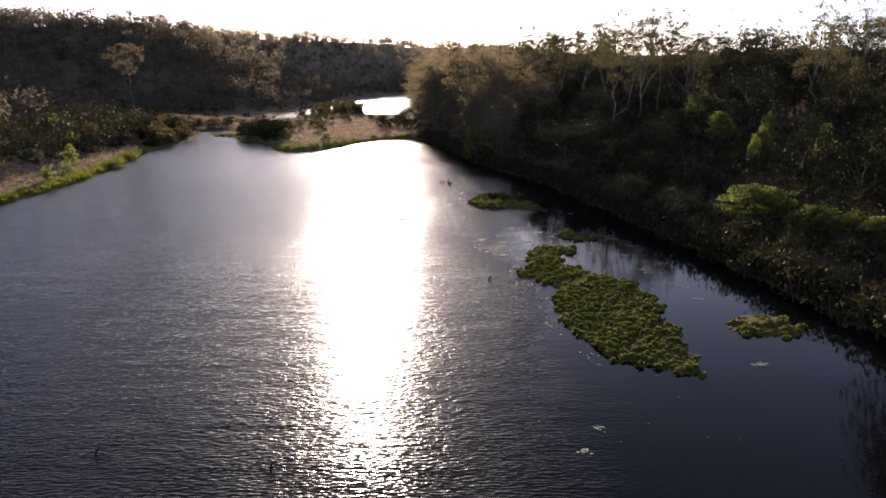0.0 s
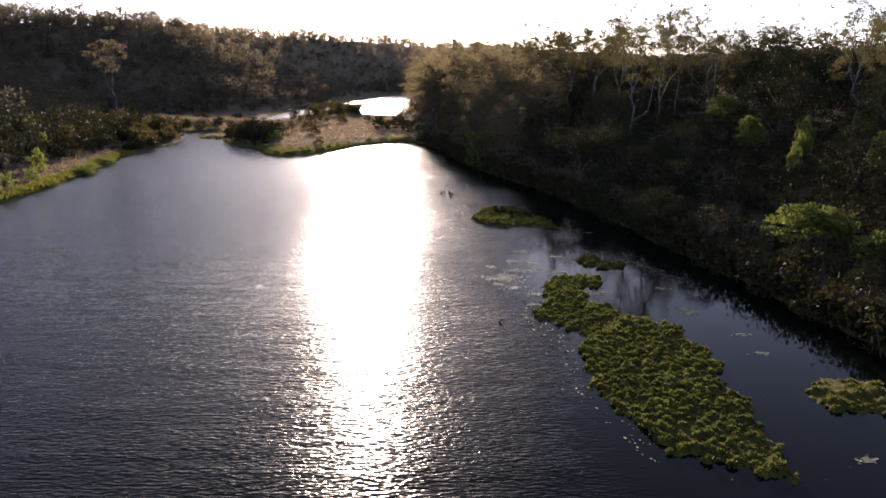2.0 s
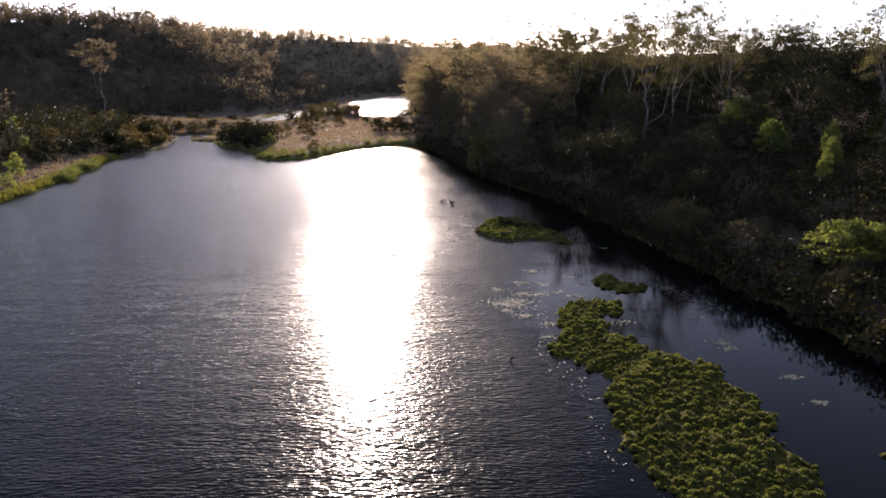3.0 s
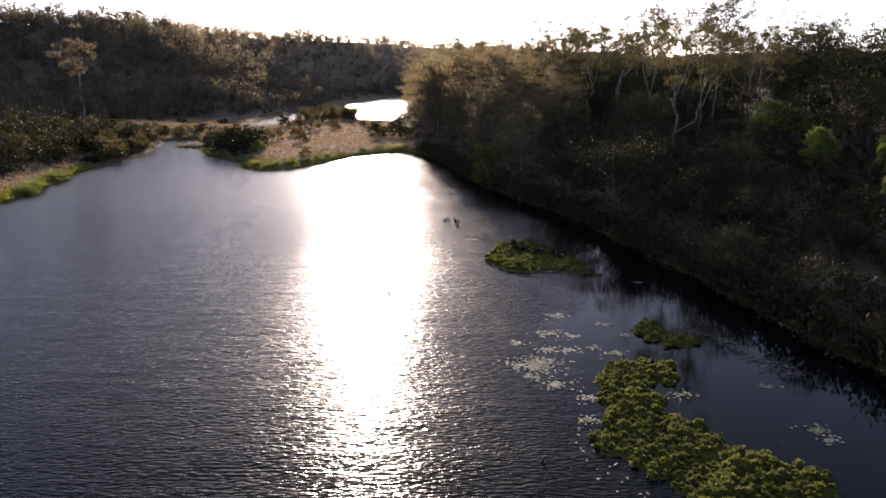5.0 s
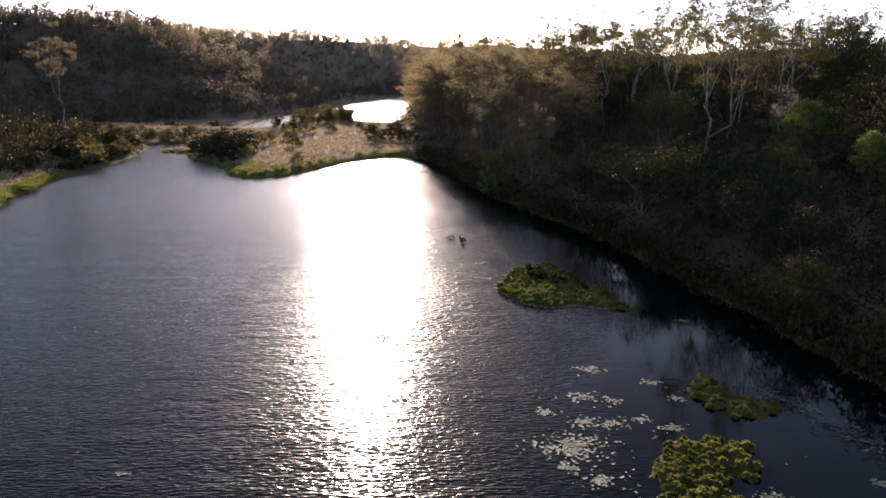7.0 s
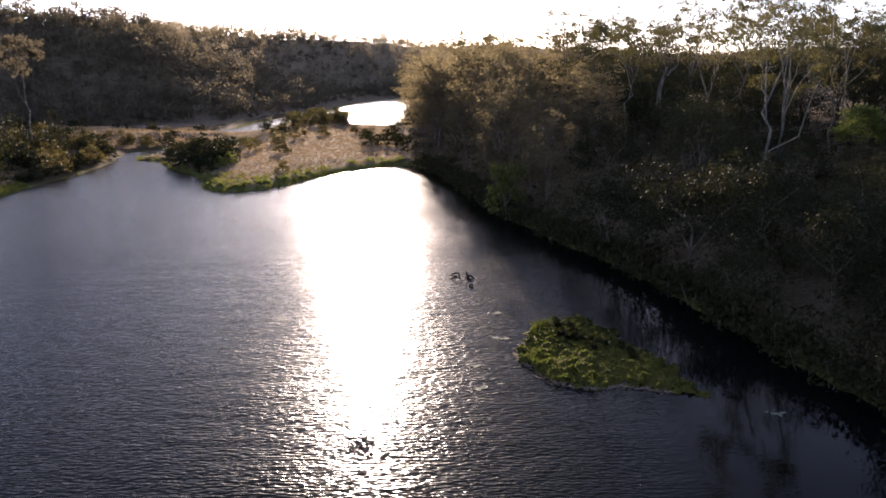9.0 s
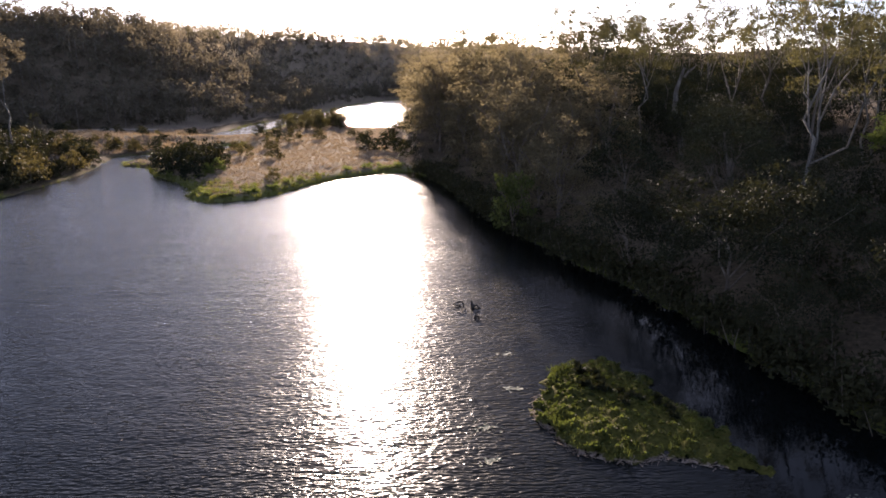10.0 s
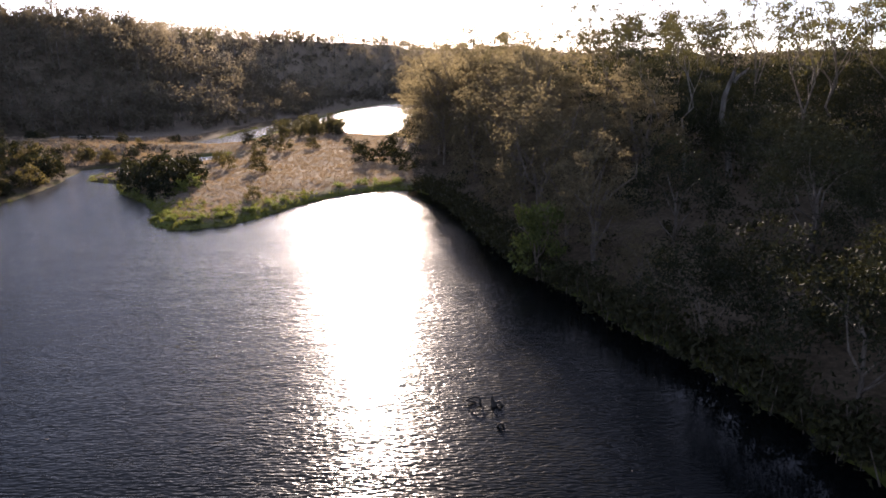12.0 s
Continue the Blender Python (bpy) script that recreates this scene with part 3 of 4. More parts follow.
def woods(name, x, y, hlow, hhigh, per, leaf, material, label, r, round_=0.33):
    """Many far trees in one mesh: a stem and a loose lumpy crown each."""
    z = ground_z(x, y)
    k = len(x)
    h = hlow + (hhigh - hlow) * r.rand(k) ** 1.4
    rad = h * round_ * (0.8 + 0.4 * r.rand(k))
    lobes = 7
    d = r.normal(size=(k, lobes, 3))
    d /= np.linalg.norm(d, axis=2)[..., None]
    c = d * 0.7 * np.stack([rad, rad, h * 0.42], 1)[:, None]
    c[..., 2] += (h * 0.52)[:, None]
    c += np.stack([x, y, z], 1)[:, None]
    c = np.repeat(c.reshape(-1, 3), per // lobes, 0)
    spread = np.repeat(rad, lobes * (per // lobes))[:, None]
    c = c + np.clip(r.normal(size=c.shape), -1.7, 1.7) * spread * np.array([0.27, 0.27, 0.22])
    v, f = leaf_blades(c, leaf, leaf * 0.55, r, 0.2)
    ob = tagged(new(name, mesh_of(name, v, tris=f, material=material)), label, "trees", kind="stuff")
    base = np.stack([x, y, z - 0.3], 1)
    ang = np.linspace(0, 2 * np.pi, 4, endpoint=False)
    ring = np.stack([np.cos(ang), np.sin(ang), ang * 0], 1)
    lo = base[:, None] + ring * (h * 0.016)[:, None, None]
    hi = base[:, None] + ring * (h * 0.008)[:, None, None] + np.stack([r.normal(size=k) * 0.4, r.normal(size=k) * 0.4, h * 0.75], 1)[:, None]
    v = np.concatenate([lo, hi], 1).reshape(-1, 3)
    o = np.arange(k)[:, None] * 8
    f = np.concatenate([o + np.array([[j, (j + 1) % 4, (j + 1) % 4 + 4, j + 4]]) for j in range(4)])
    part("stems", mesh_of("stems", v, f, material=M_PALE if material is M_FAR else M_BARK), ob)
    return ob


r2 = np.random.RandomState(21)
x, y = scatter(15500, lambda x, y: (hill(x, y) > 1) & (hill(x, y) < 150 + 190 * (x > -70)) & (x < y * 0.25 + 10) & (x > -0.85 * y - 40), (-330, 230, 90, 960), r2)
# painted haze: paler leaves up the ridge, less pale ones at the foot
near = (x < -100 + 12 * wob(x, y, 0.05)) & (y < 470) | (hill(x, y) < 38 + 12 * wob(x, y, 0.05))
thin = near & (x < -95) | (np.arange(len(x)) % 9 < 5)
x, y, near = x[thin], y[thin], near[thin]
woods("hillside_woods", x[near], y[near], 6.0, 16.5, 91, 1.05, M_HILL, "olive gum woods covering the hillside, leaves lightened for haze", r2)
woods("ridge_woods", x[~near], y[~near], 6.0, 16.5, 98, 0.85, M_FAR, "olive gum woods on the far ridge with haze painted into pale leaves", r2)
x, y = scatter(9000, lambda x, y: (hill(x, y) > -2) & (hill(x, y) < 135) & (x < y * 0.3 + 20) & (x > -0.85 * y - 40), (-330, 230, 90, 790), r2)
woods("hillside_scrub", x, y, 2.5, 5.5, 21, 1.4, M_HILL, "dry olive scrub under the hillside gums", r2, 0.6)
x, y = scatter(1500, lambda x, y: (right_of(x, y) > 85) & (hill(x, y) < 0) & (x > 0.1 * y) & (x < y * 0.75 + 60), (20, 420, 60, 620), r2)
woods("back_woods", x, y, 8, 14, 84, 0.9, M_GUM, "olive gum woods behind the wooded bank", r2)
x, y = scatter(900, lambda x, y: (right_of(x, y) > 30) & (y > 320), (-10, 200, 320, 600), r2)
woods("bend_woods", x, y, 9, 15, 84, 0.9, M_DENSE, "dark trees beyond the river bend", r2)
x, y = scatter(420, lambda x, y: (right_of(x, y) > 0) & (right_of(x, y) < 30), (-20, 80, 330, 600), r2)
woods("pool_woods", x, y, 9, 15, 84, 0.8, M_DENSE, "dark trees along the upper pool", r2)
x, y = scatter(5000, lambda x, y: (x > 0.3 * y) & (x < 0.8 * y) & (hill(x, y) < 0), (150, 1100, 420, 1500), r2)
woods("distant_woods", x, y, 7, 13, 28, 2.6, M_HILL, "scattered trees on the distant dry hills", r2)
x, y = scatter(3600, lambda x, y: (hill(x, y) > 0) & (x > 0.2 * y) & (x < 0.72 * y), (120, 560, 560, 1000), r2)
woods("distant_ridge_woods", x, y, 7, 13, 28, 2.2, M_HILL, "olive woods on the distant ridge, leaves lightened for haze", r2)
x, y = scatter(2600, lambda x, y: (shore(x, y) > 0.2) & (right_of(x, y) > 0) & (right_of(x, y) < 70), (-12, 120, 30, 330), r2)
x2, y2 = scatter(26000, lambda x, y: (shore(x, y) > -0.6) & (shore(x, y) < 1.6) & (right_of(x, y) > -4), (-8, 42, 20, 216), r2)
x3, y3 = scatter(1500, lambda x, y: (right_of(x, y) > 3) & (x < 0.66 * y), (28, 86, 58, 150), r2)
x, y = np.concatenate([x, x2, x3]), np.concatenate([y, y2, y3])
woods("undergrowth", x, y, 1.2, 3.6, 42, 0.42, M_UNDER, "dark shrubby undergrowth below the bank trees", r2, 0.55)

# single gums on the skyline
for x, y, h in ((-153, 468, 50), (-136, 500, 47), (-128, 515, 45.5), (-122, 577, 47), (-160, 440, 50), (-172, 420, 51), (-185, 395, 50), (-100, 610, 46)):
    plant(gums, x, y, min(0.75, max(0.35, (h - rz(x, y)) / 24)), "gums on the ridge")

# ---- far-side bank with shrubs ----
left_tree = gum_tree("gum_tree", 28, np.random.RandomState(31), M_HILL, M_PALE, 120, 40, 0.56, 0.17, "tall gum tree with long pale trunk below the hill", 0.5)
left_tree.matrix_world = placed(-97, 239)
shrubs = kinds(lambda r: bank_tree("shrub", 3.6, 2.0, r, M_DENSE, M_BARK, 42, 22, 0.03, "dark green rounded shrub on the grassy bank", 0.38, "shrub", drop=1.3), 4)
dusky = kinds(lambda r: bank_tree("dry_shrub", 3.8, 1.9, r, M_DRYLEAF, M_BARK, 40, 20, 0.03, "brownish dry shrub among grass", 0.38, "shrub", drop=1.3), 3)
light = kinds(lambda r: bank_tree("leafy_shrub", 3.0, 1.5, r, M_BRIGHT, M_BARK, 36, 34, 0.03, "light green leafy shrub by the water", 0.26, "shrub", drop=1.3), 3)
for x, y, s, q in ((-70.6, 134.5, 0.75, 1.05), (-72.6, 146, 0.85, 1.0), (-78, 158, 1.0, 1.5), (-91, 186, 0.95, 1.5), (-108, 212, 1.1, 1.6)):
    plant(light, x, y, s, "shrubs of the grassy bank", sz=q)
for x, y, s in ((-69.5, 158, 1.3), (-70.5, 161, 1.5), (-72.5, 173, 1.6), (-73.5, 177, 1.4), (-71, 165, 1.0)):
    plant(light, x, y, s, "mounds of the grassy bank", sz=0.5)
got = []
for i in range(900):
    y = 80 + 185 * r2.rand()
    x = -73.5 - 55 * r2.rand() ** 1.1
    if y < 190 and x > -80 or any((x - a) ** 2 + (y - b_) ** 2 < 9 for a, b_ in got) or len(got) > 170 or shore(np.array([x]), np.array([y]))[0] < 1.2:
        continue
    got.append((x, y))
    plant(shrubs if r2.rand() < 0.55 else dusky, x, y, 0.6 + 0.9 * r2.rand(), "shrubs of the grassy bank")
x, y = scatter(800, lambda x, y: (hill(x, y) < 3) & (hill(x, y) > -30) & (shore(x, y) > 9), (-150, -60, 60, 258), r2)
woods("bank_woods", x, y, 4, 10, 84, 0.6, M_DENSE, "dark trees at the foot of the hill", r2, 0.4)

for i in range(46):
    plant(shrubs if r2.rand() < 0.7 else dusky, -74 - 56 * r2.rand(), 263 + 52 * r2.rand(), 0.4 + 0.6 * r2.rand(), "shrubs of the grassy bank")

for i in range(34):
    y = 197 + 52 * r2.rand()
    x = float(np.interp(y, [195, 210, 228, 238, 250], [-74, -73.5, -74.5, -77.5, -80])) - 1.0 - 4.5 * r2.rand()
    plant(shrubs, x, y, 0.4 + 0.45 * r2.rand(), "shrubs of the grassy bank")

# ---- low grassy spit ----
for i in range(44):
    x = -41 + 34 * r2.rand()
    y = float(np.interp(x, [-41, -36, -30, -26, -18, -6], [189, 186, 189, 197, 214, 219])) + 1.0 + 6 * r2.rand()
    plant(light, x, y, 0.3 + 0.28 * r2.rand(), "green mounds on the spit", sz=0.24)
for x, y, s in ((-56, 222, 1.5), (-52.5, 217, 1.5), (-50, 222, 1.7), (-47, 215, 1.5), (-53, 228, 1.7), (-48.5, 229, 1.5), (-45, 221, 1.5), (-58.5, 228, 1.3), (-55, 234, 1.5), (-46.5, 208.5, 1.0)):
    plant(shrubs, x, y, s, "thicket on the spit")
for x, y, s in ((-44.5, 212, 0.8), (-43.5, 216, 0.9), (-52, 212.5, 0.5)):
    plant(light, x, y, s, "thicket on the spit")
for x, y, s in ((-36.7, 236.5, 1.05), (-30.5, 205, 0.7), (-45, 244, 0.9), (-43, 262, 1.0), (-40, 278, 1.1), (-34, 285, 1.0), (-50, 255, 0.9)):
    plant(dusky, x, y, s, "shrubs on the spit")
for x, y, s in ((-17.5, 252, 1.3), (-13.3, 252, 1.25), (-9, 246, 1.1), (-20, 268, 1.0), (-13, 275, 1.2), (-7, 232, 1.0), (-6.5, 262, 1.4), (-25, 290, 0.8), (-12, 290, 1.3), (-46, 285, 1.1), (-52, 290, 1.2)):
    plant(shrubs, x, y, s, "shrubs on the spit")
spiky = kinds(lambda r: bank_tree("she_oak", 6.5, 1.5, r, M_GUM, M_BARK, 46, 19, 0.04, "slim dark she-oak on the low spit", 0.42, "tree", drop=1.1), 3)
for i in range(70):
    x, y, q = -54 + 22 * r2.rand(), 318 + 52 * r2.rand(), 0.45 + 0.55 * r2.rand()
    if shore(np.array([x]), np.array([y]))[0] > 0.8:
        plant(spiky, x, y, q, "she-oaks on the spit")


def blades(name, x, y, tall_, wide, per, material, label, r, lift=0.0):
    """Grass tufts: upright pointed blades that splay outwards."""
    z = ground_z(x, y) + lift
    c = np.repeat(np.stack([x, y, z], 1), per, 0)
    k = len(c)
    c = c + r.normal(size=(k, 3)) * np.array([0.16, 0.16, 0])
    h = (tall_ * (0.5 + 0.8 * r.rand(k)))[:, None]
    tip = c + np.concatenate([r.normal(size=(k, 2)) * 0.35 * h, h], 1)
    a = r.rand(k) * 6.283
    w = np.stack([np.cos(a), np.sin(a), a * 0], 1) * wide
    v = np.stack([c - w, c + w, tip], 1).reshape(-1, 3)
    return tagged(new(name, mesh_of(name, v, tris=np.arange(k * 3).reshape(-1, 3), material=material)), label, "grass", kind="stuff")


spit = (-73, -3, 182, 380)
x, y = scatter(24000, lambda x, y: (shore(x, y) > 2.5) & (right_of(x, y) < 2), spit, r2)
blades("dry_grass", x, y, 0.3, 0.05, 6, M_DRY, "pinkish dry grass over the low spit", r2)
x, y = scatter(30000, lambda x, y: (shore(x, y) > -0.3) & (shore(x, y) < np.where((x < -21) & (y < 212), 9, 2.0) * r2.rand(len(x)) ** 1.5) & (right_of(x, y) < 3), spit, r2)
blades("green_grass", x, y, 0.42, 0.07, 7, M_GRASS, "green rank grass along the water's edge of the spit", r2)
x, y = scatter(26000, lambda x, y: (shore(x, y) > 0.35) & (shore(x, y) < 4 * r2.rand(len(x)) ** 1.3), (-95, -66, 90, 196), r2)
blades("bank_grass", x, y, 0.55, 0.09, 7, M_GRASS, "bright green grass along the far bank", r2)
x, y = scatter(9000, lambda x, y: (shore(x, y) > 3) & (hill(x, y) < 5), (-125, -72, 90, 330), r2)
blades("rough_grass", x, y, 0.6, 0.08, 6, M_DRY, "dry brown grass between the shrubs", r2)

# trodden track at the foot of the hill
tl = np.array([(-170, 322), (-138, 324), (-128, 334), (-112, 336), (-96, 330)], float)
tt = np.linspace(0, 1, 50)
cx, cy = np.interp(tt, np.linspace(0, 1, 5), tl[:, 0]), np.interp(tt, np.linspace(0, 1, 5), tl[:, 1])
wv = np.linspace(-2.2, 2.2, 4)
vx, vy = np.repeat(cx, 4), np.repeat(cy, 4) + np.tile(wv, 50) + 0.4 * wob(np.repeat(cx, 4), np.repeat(cy, 4), 0.5)
i = (np.arange(49)[:, None] * 4 + np.arange(3)[None]).ravel()
me = mesh_of("track", np.stack([vx, vy, ground_z(vx, vy) + 0.25], 1), np.stack([i, i + 4, i + 5, i + 1], 1), material=M_TRACK, smooth=True)
tagged(new("track", me), "pale earth track at the foot of the hill", "track", kind="structure")

# ---- weed beds, islet and lilies ----
def rosette(r, rad, count, length, tallness=0.85):
    """A cushion of rounded leaves that spring from one crown."""
    d = r.normal(size=(count, 3))
    d[:, 2] = np.abs(d[:, 2]) + 0.25
    d /= np.linalg.norm(d, axis=1)[:, None]
    c = d * np.array([rad, rad, rad * tallness]) * 0.92
    u = d * np.array([1, 1, 0.7]) + r.normal(size=d.shape) * 0.25
    u /= np.linalg.norm(u, axis=1)[:, None]
    w = np.cross(u, np.array([0, 0, 1.0]) + r.normal(size=d.shape) * 0.3)
    w /= np.linalg.norm(w, axis=1)[:, None]
    L, W = u * length * 0.5, w * length * 0.5
    v = np.concatenate([[(0, 0, 0)], np.stack([c + W, c + L * 1.3, c - W], 1).reshape(-1, 3)])
    k = 1 + np.arange(count, dtype=np.int32)[:, None] * 3
    return v, np.concatenate([k * 0, k, k + 1, k + 2], 1)


def bed(name, poly, spacing, rad, r, label, singles=300, material=None, mound=0.12, per=28, leaf=0.14, lump=0.2):
    """A floating bed of weed: a lumpy matted raft covered in cushions of leaves."""
    material = material or M_WEED
    poly = np.array(poly, float)
    lo, hi = poly.min(0) - 0.8, poly.max(0) + 0.8
    px, py = np.meshgrid(np.arange(lo[0], hi[0], spacing), np.arange(lo[1], hi[1], spacing))
    px, py = px.ravel() + r.normal(size=px.size) * spacing * 0.33, py.ravel() + r.normal(size=py.size) * spacing * 0.33

    def depth(x, y):
        d = seg_dist(x, y, poly, True)
        return np.where(inside(x, y, poly), d, -d) + 0.5 * wob(x, y, 1.5) + 0.35 * wob(x, y, 3.7, 1)

    dd = depth(px, py)
    px, py, dd = px[dd > 0], py[dd > 0], dd[dd > 0]
    keep = (wob(px, py, 0.8, 2.0) > -0.62) | (r.rand(len(px)) < 0.35)
    px, py, dd = px[keep], py[keep], dd[keep]
    size = (0.4 + 1.1 * r.rand(len(px)) ** 2.4) * (0.95 + 0.4 * wob(px, py, 0.6))
    gx, gy = np.meshgrid(np.arange(lo[0], hi[0], 0.16), np.arange(lo[1], hi[1], 0.16))
    d = depth(gx, gy)
    z = np.where(d > -0.15, 0.02 + mound * smooth(d / 1.6), -0.2)
    bump = np.zeros_like(gx)
    for k in range(len(px)):
        q = rad * size[k] * 1.1
        i0, i1 = int((px[k] - q - lo[0]) / 0.16), int((px[k] + q - lo[0]) / 0.16) + 2
        j0, j1 = int((py[k] - q - lo[1]) / 0.16), int((py[k] + q - lo[1]) / 0.16) + 2
        i0, j0 = max(i0, 0), max(j0, 0)
        e = 1 - ((gx[j0:j1, i0:i1] - px[k]) ** 2 + (gy[j0:j1, i0:i1] - py[k]) ** 2) / (q * q)
        bump[j0:j1, i0:i1] = np.maximum(bump[j0:j1, i0:i1], lump * size[k] * np.sqrt(np.clip(e, 0, 1)))
    z = z + bump
    nx, ny = gx.shape[1], gx.shape[0]
    i = (np.arange(ny - 1)[:, None] * nx + np.arange(nx - 1)[None]).ravel()
    keep = (d > -0.4).ravel()[i] | (bump > 0.02).ravel()[i]
    q = np.stack([i, i + 1, i + nx + 1, i + nx], 1)[keep]
    ob = tagged(new(name, mesh_of(name, np.stack([gx, gy, z], -1).reshape(-1, 3), q, material=M_RAFT, smooth=True)), label, "water plants")
    meshes = [mesh_of("plant_clump", *rosette(r, rad, per, leaf, lump / rad * 1.25), material=material) for k in range(6)]
    rest = []
    for j, k in enumerate(np.argsort(py)):
        s, h = size[k], 0.02 + mound * float(smooth(dd[k] / 1.6))
        m = Matrix.Translation((px[k], py[k], h)) @ pose(0, 0, 0, 0, 0, r.rand() * 360) @ Matrix.Diagonal((s, s, s, 1))
        if j < singles:
            part("plant_clump", meshes[j % 6], ob).matrix_world = m
        else:
            v, f = rosette(r, rad * s, int(per * 1.4), leaf * (0.7 + 0.3 * s), lump / rad * 1.25)
            rest.append((v + np.array([px[k], py[k], h]), f))
    if rest:
        tagged(part("plant_clumps", mesh_of("plant_clumps", *joined(rest), material=material), ob), kind="stuff")
    return ob


M_RAFT, n, l, b = mat("matted_weed", 0.95, 0.04)
t1 = noise_node(n, l, 7.0, 5, n.new("ShaderNodeNewGeometry").outputs["Position"], 0.7)
l.new(ramp(n, l, t1.outputs["Fac"], [(0.3, (0.03, 0.03, 0.009)), (0.52, (0.075, 0.07, 0.017)), (0.72, (0.15, 0.13, 0.035))]), b.inputs["Base Color"])
r3 = np.random.RandomState(11)
bed("weed_bed", [(10.0, 80.2), (11.3, 82.3), (13.5, 82.4), (15.7, 81.4), (14.8, 79), (13.0, 77.8), (12.9, 74.6), (14.4, 72.4), (15.6, 69.8), (18.6, 67.4), (18.5, 64), (19.4, 59.8), (17.7, 58.2),
                 (18.7, 54.9), (17.8, 52), (18.0, 49), (17.3, 45.6), (15.8, 46.2), (14.4, 47.2), (12.2, 47.9), (11.5, 51.4), (9.8, 56.2), (9.9, 60), (10.6, 64.5), (10.9, 66.9), (9.3, 68.6), (7.9, 70.4), (9.5, 74.5)],
    0.3, 0.22, r3, "long yellow-green bed of cushiony water weed on the river", per=24, leaf=0.125, lump=0.18)
bed("weed_patch", [(14.8, 86.4), (15.0, 89.4), (16.2, 91), (16.9, 88.6), (18.4, 87.2), (19.4, 86.0), (18.8, 85.2), (16.6, 84.9)], 0.45, 0.34, r3, "ragged green patch of water weed near the shaded bank")
bed("weed_patch", [(22.6, 55.6), (25.2, 57.6), (27.6, 56.6), (28.3, 53.6), (26, 52), (23.2, 53.2)], 0.52, 0.36, r3, "rounded patch of green water weed in shade")
bed("islet", [(4.8, 110.5), (5.2, 113.5), (6.6, 117), (8.6, 118.6), (10.8, 118.2), (12.3, 114.3), (13.6, 110.3), (14.7, 107.2), (15.4, 104.2), (13.4, 104.8), (11.5, 105.7), (8.4, 105.5), (6.2, 106.7)],
            0.4, 0.3, r3, "grassy green islet of sedge and water weed", mound=0.28, per=22, leaf=0.16, lump=0.2)
r4 = np.random.RandomState(3)
ISLET = np.array([(4.8, 110.5), (5.2, 113.5), (6.6, 117), (8.6, 118.6), (10.8, 118.2), (12.3, 114.3), (13.6, 110.3), (14.7, 107.2), (13.4, 104.8), (11.5, 105.7), (8.4, 105.5), (6.2, 106.7)], float)
x, y = scatter(3600, lambda x, y: inside(x, y, ISLET) & (wob(x, y, 0.9, 1) > 0.35), (4, 16, 104, 119), r4)
tufts = blades("sedge", x, y, 0.36, 0.03, 5, M_WEED, "green sedge blades growing over the islet", r4)
tufts.location.z = 1.8
rim = ISLET[[8, 9, 10, 11, 0, 1]]
s = 5 * r4.rand(520)
x, y = np.interp(s, range(6), rim[:, 0]) + r4.normal(size=520) * 0.18 - 0.15, np.interp(s, range(6), rim[:, 1]) + r4.normal(size=520) * 0.18 - 0.2
v, f = leaf_blades(np.stack([x, y, np.full(520, 0.06)], 1), 0.5, 0.06, r4, 0.0)
v[:, 2] = 0.03 + np.abs(v[:, 2] - 0.06) * 0.3
tagged(new("dead_stems", mesh_of("dead_stems", v, tris=f, material=M_DRY)), "pale dead stems washed up along the islet", "plant litter", kind="stuff")


def lilies(x0, y0, rad, r):
    k = int(26 + 85 * rad * rad)
    a, q = r.rand(k) * 6.283, np.abs(r.normal(size=k)) * rad * 0.6
    cx_, cy_ = x0 + np.cos(a) * q * 1.5, y0 + np.sin(a) * q
    ring = np.linspace(0.3, 6.0, 7)
    size = 0.04 + 0.075 * r.rand(k)
    vx_ = cx_[:, None] + np.cos(ring + a[:, None]) * size[:, None]
    vy_ = cy_[:, None] + np.sin(ring + a[:, None]) * size[:, None]
    v = np.stack([vx_, vy_, 0.012 + 0.02 * r.rand(k)[:, None] + 0.012 * r.rand(k, 7)], -1)
    mid_ = np.stack([cx_, cy_, np.full(k, 0.012)], -1)[:, None]
    v = np.concatenate([mid_, v], 1).reshape(-1, 3)
    o = np.arange(k)[:, None, None] * 8
    f = (o + np.array([[0, j, j + 1] for j in range(1, 7)])[None]).reshape(-1, 3)
    return tagged(new("lily_pads", mesh_of("lily_pads", v, tris=f, material=M_LILY)), "pale patch of small floating lily pads", "water plants", "lily patches", "stuff")


for x, y, q in ((9.1, 92.1, 0.7), (8.0, 87.9, 0.9), (9.6, 87.3, 0.5), (8.9, 84.4, 0.6), (7.5, 84.6, 0.8), (6.3, 82, 1.7), (6.9, 78.6, 0.8), (12, 83.7, 0.6), (12.7, 89.8, 0.5), (10.6, 84.9, 0.5),
                (1.6, 109.4, 0.55), (1.7, 105.7, 0.45), (3.6, 114.5, 0.4), (3.8, 120.4, 0.4), (22, 47.2, 0.45), (20.7, 70.8, 0.5), (22.7, 65.7, 0.4), (22.9, 61.9, 0.35), (20.8, 85.8, 0.4), (6.1, 81.4, 0.9), (20.2, 77.7, 0.45),
                (18.5, 101.4, 0.4), (14.4, 76.8, 0.6), (20.6, 72, 0.6), (8.0, 73.5, 0.6), (8.8, 76.5, 0.6), (13.5, 87.5, 0.4), (9, 38.5, 0.22), (7.6, 35.8, 0.25), (-17, 80, 0.2), (5.2, 86, 0.5), (5.5, 79.8, 0.5)):
    lilies(x, y, q, r3)

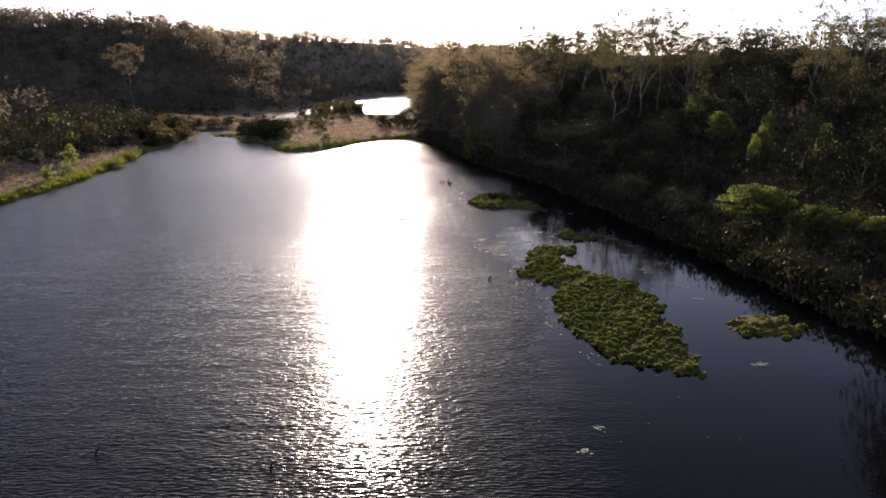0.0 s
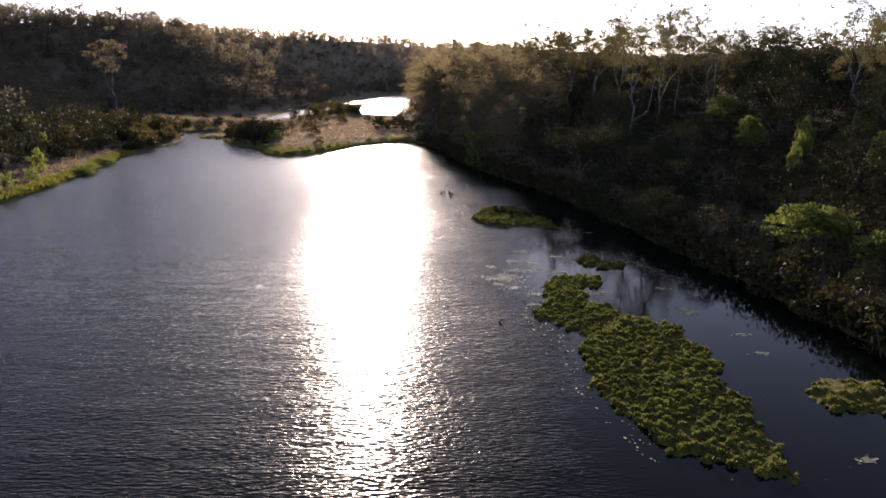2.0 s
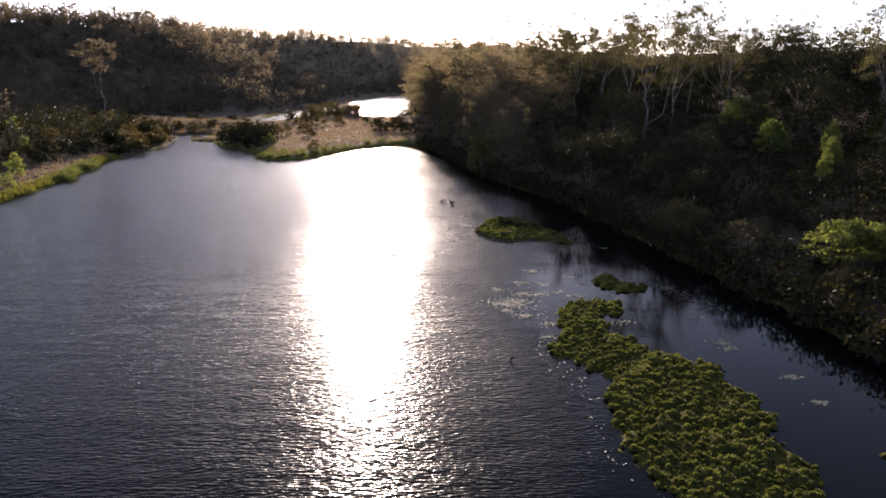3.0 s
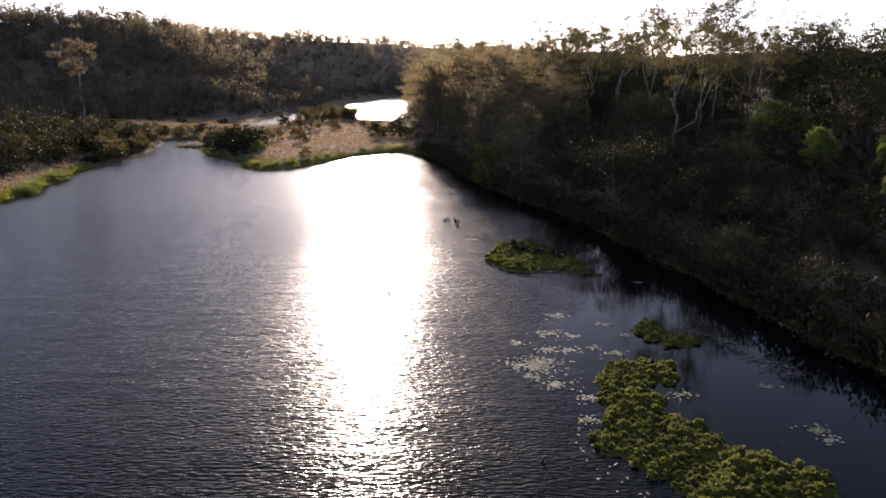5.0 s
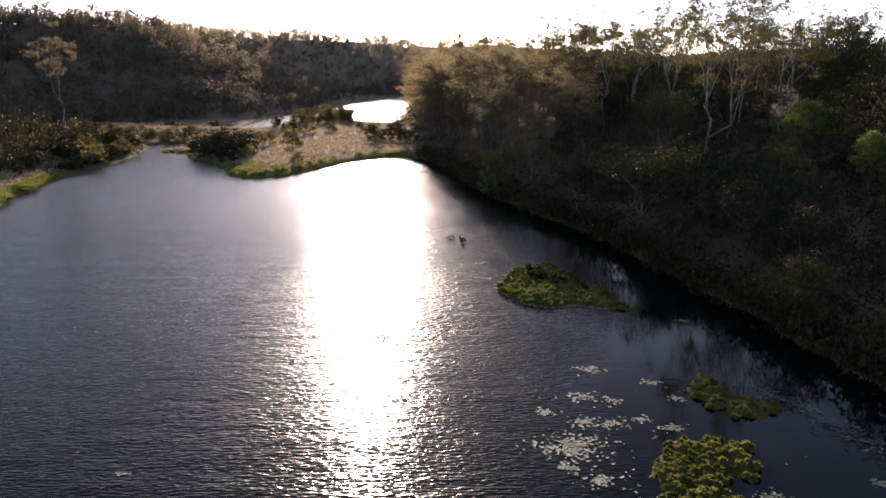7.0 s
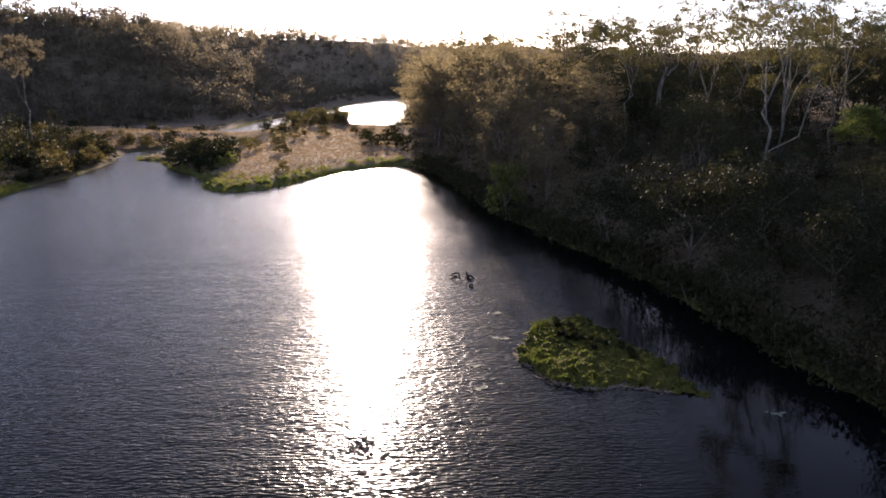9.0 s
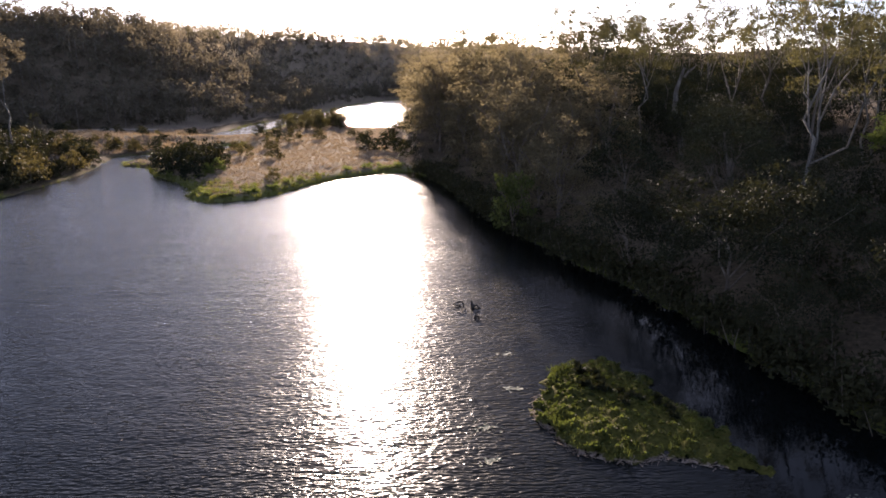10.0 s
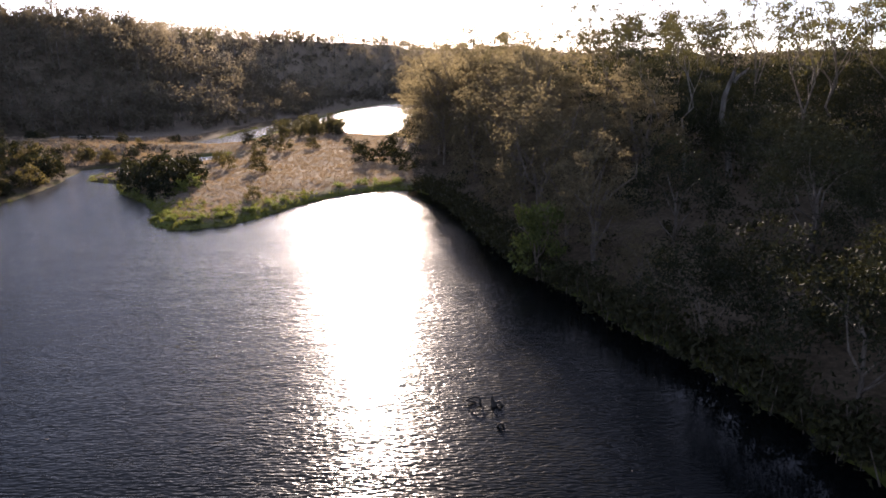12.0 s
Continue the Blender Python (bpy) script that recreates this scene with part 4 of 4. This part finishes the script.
# loose pads and scraps along the open side of the weed bed
side = np.array([(11.8, 46.8), (10.9, 51.2), (9.2, 56), (9.3, 60), (9.9, 64.5), (8.9, 67), (7.6, 70), (8.9, 74.5), (9.3, 80)], float)
s = 8 * r4.rand(110)
x, y = np.interp(s, range(9), side[:, 0]) - np.abs(r4.normal(size=110)) * 0.7, np.interp(s, range(9), side[:, 1]) + r4.normal(size=110) * 0.8
v, f = leaf_blades(np.stack([x, y, np.full(110, 0.04)], 1), 0.2, 0.14, r4, 0.0)
v[:, 2] = 0.015 + 0.3 * np.abs(v[:, 2] - 0.04)
tagged(new("loose_pads", mesh_of("loose_pads", v, tris=f, material=M_LILY)), "loose pale pads drifting beside the weed bed", "water plants", kind="stuff")

# dead sticks and litter caught in the shade by the bank
line = np.array([(18.2, 88.2), (19.6, 87.2), (20.4, 86), (21, 84), (21.7, 81.8), (22.4, 79.5)], float)
s = 5 * r4.rand(260)
x, y = np.interp(s, range(6), line[:, 0]) + r4.normal(size=260) * 0.45, np.interp(s, range(6), line[:, 1]) + r4.normal(size=260) * 0.45
v, f = leaf_blades(np.stack([x, y, np.full(260, 0.12)], 1), 0.7, 0.06, r4, 0.0)
v[:, 2] = 0.03 + np.abs(v[:, 2] - 0.12) * 0.8
tagged(new("dead_stems", mesh_of("dead_stems", v, tris=f, material=M_DEAD)), "grey dead sticks caught among weed by the shaded bank", "plant litter", kind="stuff")
sticks = [mesh_of("twig", *tube(bent((0, 0, -0.2), (0.3 * r4.normal(), 0.3 * r4.normal(), 0.65), 0.1, r4, 4), [0.025, 0.02, 0.014, 0.006], 5), material=M_DEAD) for k in range(4)]
for i in range(8):
    ob = tagged(new("bare_sapling"), "thin bare grey sapling standing in shallow water", "sapling", "saplings by the weed patch")
    for k in range(3):
        part("twig", sticks[(i + k) % 4], ob).matrix_world = pose(0, 0, 0, 0, 0, 120 * k + 40 * r4.rand())
    ob.matrix_world = Matrix.Translation((17.6 + 3.6 * r4.rand(), 86.2 + 4.6 * r4.rand(), 0)) @ Matrix.Diagonal((1, 1, 0.7 + 0.6 * r4.rand(), 1))

# leafy plants on the islet
leafy = [mesh_of("leaves", *rosette(r4, 0.5, 26, 0.34, 1.1), material=M_DENSE) for k in range(3)]
for i in range(22):
    x, y = 7.6 + 5.4 * r4.rand(), 0
    y = 115.5 - 1.15 * (x - 7.6) + 2.2 * r4.normal() * 0.5
    ob = tagged(new("waterside_plant"), "dark green broad-leaved plant on the islet", "water plants", "plants on the islet")
    part("leaves", leafy[i % 3], ob)
    part("stalk", mesh_of("stalk", *tube([(0, 0, -0.3), (0.02, 0, 0.1), (0, 0.03, 0.45)], [0.03, 0.025, 0.015], 5), material=M_WEED), ob)
    s = 0.45 + 0.4 * r4.rand()
    ob.matrix_world = Matrix.Translation((x, y, 0.4)) @ pose(0, 0, 0, 0, 0, 360 * r4.rand()) @ Matrix.Diagonal((s, s, s, 1))

# ---- driftwood standing out of the river ----
snag = tagged(new("driftwood_branch"), "dark bent driftwood branch arching out of the water", "driftwood")
part("stem", mesh_of("stem", *tube([(-0.45, 0, 0.12), (-0.2, 0.02, 0.26), (0.1, 0, 0.36), (0.32, 0.03, 0.33), (0.42, 0, 0.1), (0.3, 0.02, -0.2)], [0.03, 0.05, 0.06, 0.07, 0.07, 0.06]), material=M_WET, smooth=True), snag)
part("fork", mesh_of("fork", *tube([(-0.45, 0, 0.12), (-0.25, 0.1, 0.08), (0.1, 0.08, 0.02), (0.35, 0, -0.2)], [0.03, 0.05, 0.06, 0.06]), material=M_WET, smooth=True), snag)
snag.matrix_world = Matrix.Translation((0.75, 131.5, 0.02)) @ Matrix.Diagonal((1.1, 1.1, 1.1, 1))
stump = tagged(new("driftwood_stump"), "dark pointed driftwood stump in the water", "driftwood")
part("stem", mesh_of("stem", *tube([(0.1, 0, -0.3), (0.05, 0, 0.15), (-0.03, 0.05, 0.36), (-0.02, 0, 0.62)], [0.22, 0.15, 0.08, 0.03]), material=M_WET, smooth=True), stump)
part("fork", mesh_of("fork", *tube([(0.05, 0, 0.05), (0.35, 0.05, 0.2), (0.65, 0, -0.05)], [0.14, 0.1, 0.05]), material=M_WET, smooth=True), stump)
stump.matrix_world = Matrix.Translation((1.9, 131.1, 0)) @ Matrix.Diagonal((1.1, 1.1, 1.1, 1))
knot = tagged(new("driftwood_knot"), "small dark knot of driftwood in the water", "driftwood")
part("stem", mesh_of("stem", *tube([(-0.2, 0, -0.1), (0, 0, 0.18), (0.15, 0, 0.22), (0.25, 0.05, -0.05)], [0.06, 0.1, 0.1, 0.05]), material=M_WET, smooth=True), knot)
knot.matrix_world = Matrix.Translation((2.1, 128.3, 0))
twig = tagged(new("driftwood_knot"), "small dark stick standing out of the water", "driftwood")
part("stem", mesh_of("stem", *tube([(-0.15, 0, -0.1), (0, 0, 0.25), (0.2, 0, 0.3)], [0.07, 0.08, 0.04]), material=M_WET, smooth=True), twig)
twig.matrix_world = Matrix.Translation((4.9, 69.0, 0))

for x, y in ((-8.8, 34.8), (-18.6, 36.4)):
    copy_thing(twig, Matrix.Translation((x, y, 0)))

# ---- weed just breaking the surface ----
for x, y, q in ((-5.2, 98.8, 0.8),):
    k = 110
    a = r3.rand(k) * 6.283
    d = q * (0.75 + 0.3 * r3.normal(size=k))
    v, f = leaf_blades(np.stack([x + np.cos(a) * d * 0.8, y + np.sin(a) * d * 1.3, np.full(k, 0.03)], 1), 0.22, 0.09, r3, -0.6)
    tagged(new("weed_fronds", mesh_of("weed_fronds", v, tris=f, material=M_DEAD)), "dark weed fronds just breaking the water surface", "water plants", "weed fronds", "stuff")

# ---- floating leaves ----
k = 420
x, y = -24 + 46 * r3.rand(k), 35 + 105 * r3.rand(k)
v, f = leaf_blades(np.stack([x, y, np.full(k, 0.02)], 1), 0.16, 0.1, r3, 0.0)
v[:, 2] = 0.012 + 0.25 * np.abs(v[:, 2] - 0.02)
tagged(new("floating_leaves", mesh_of("floating_leaves", v, tris=f, material=M_DEAD)), "small dark leaves and twigs drifting on the river", "plant litter", kind="stuff")

for protos in (gums, slim, tall, broad, olive, fresh, shrubs, dusky, light, spiky):
    unplace(protos)
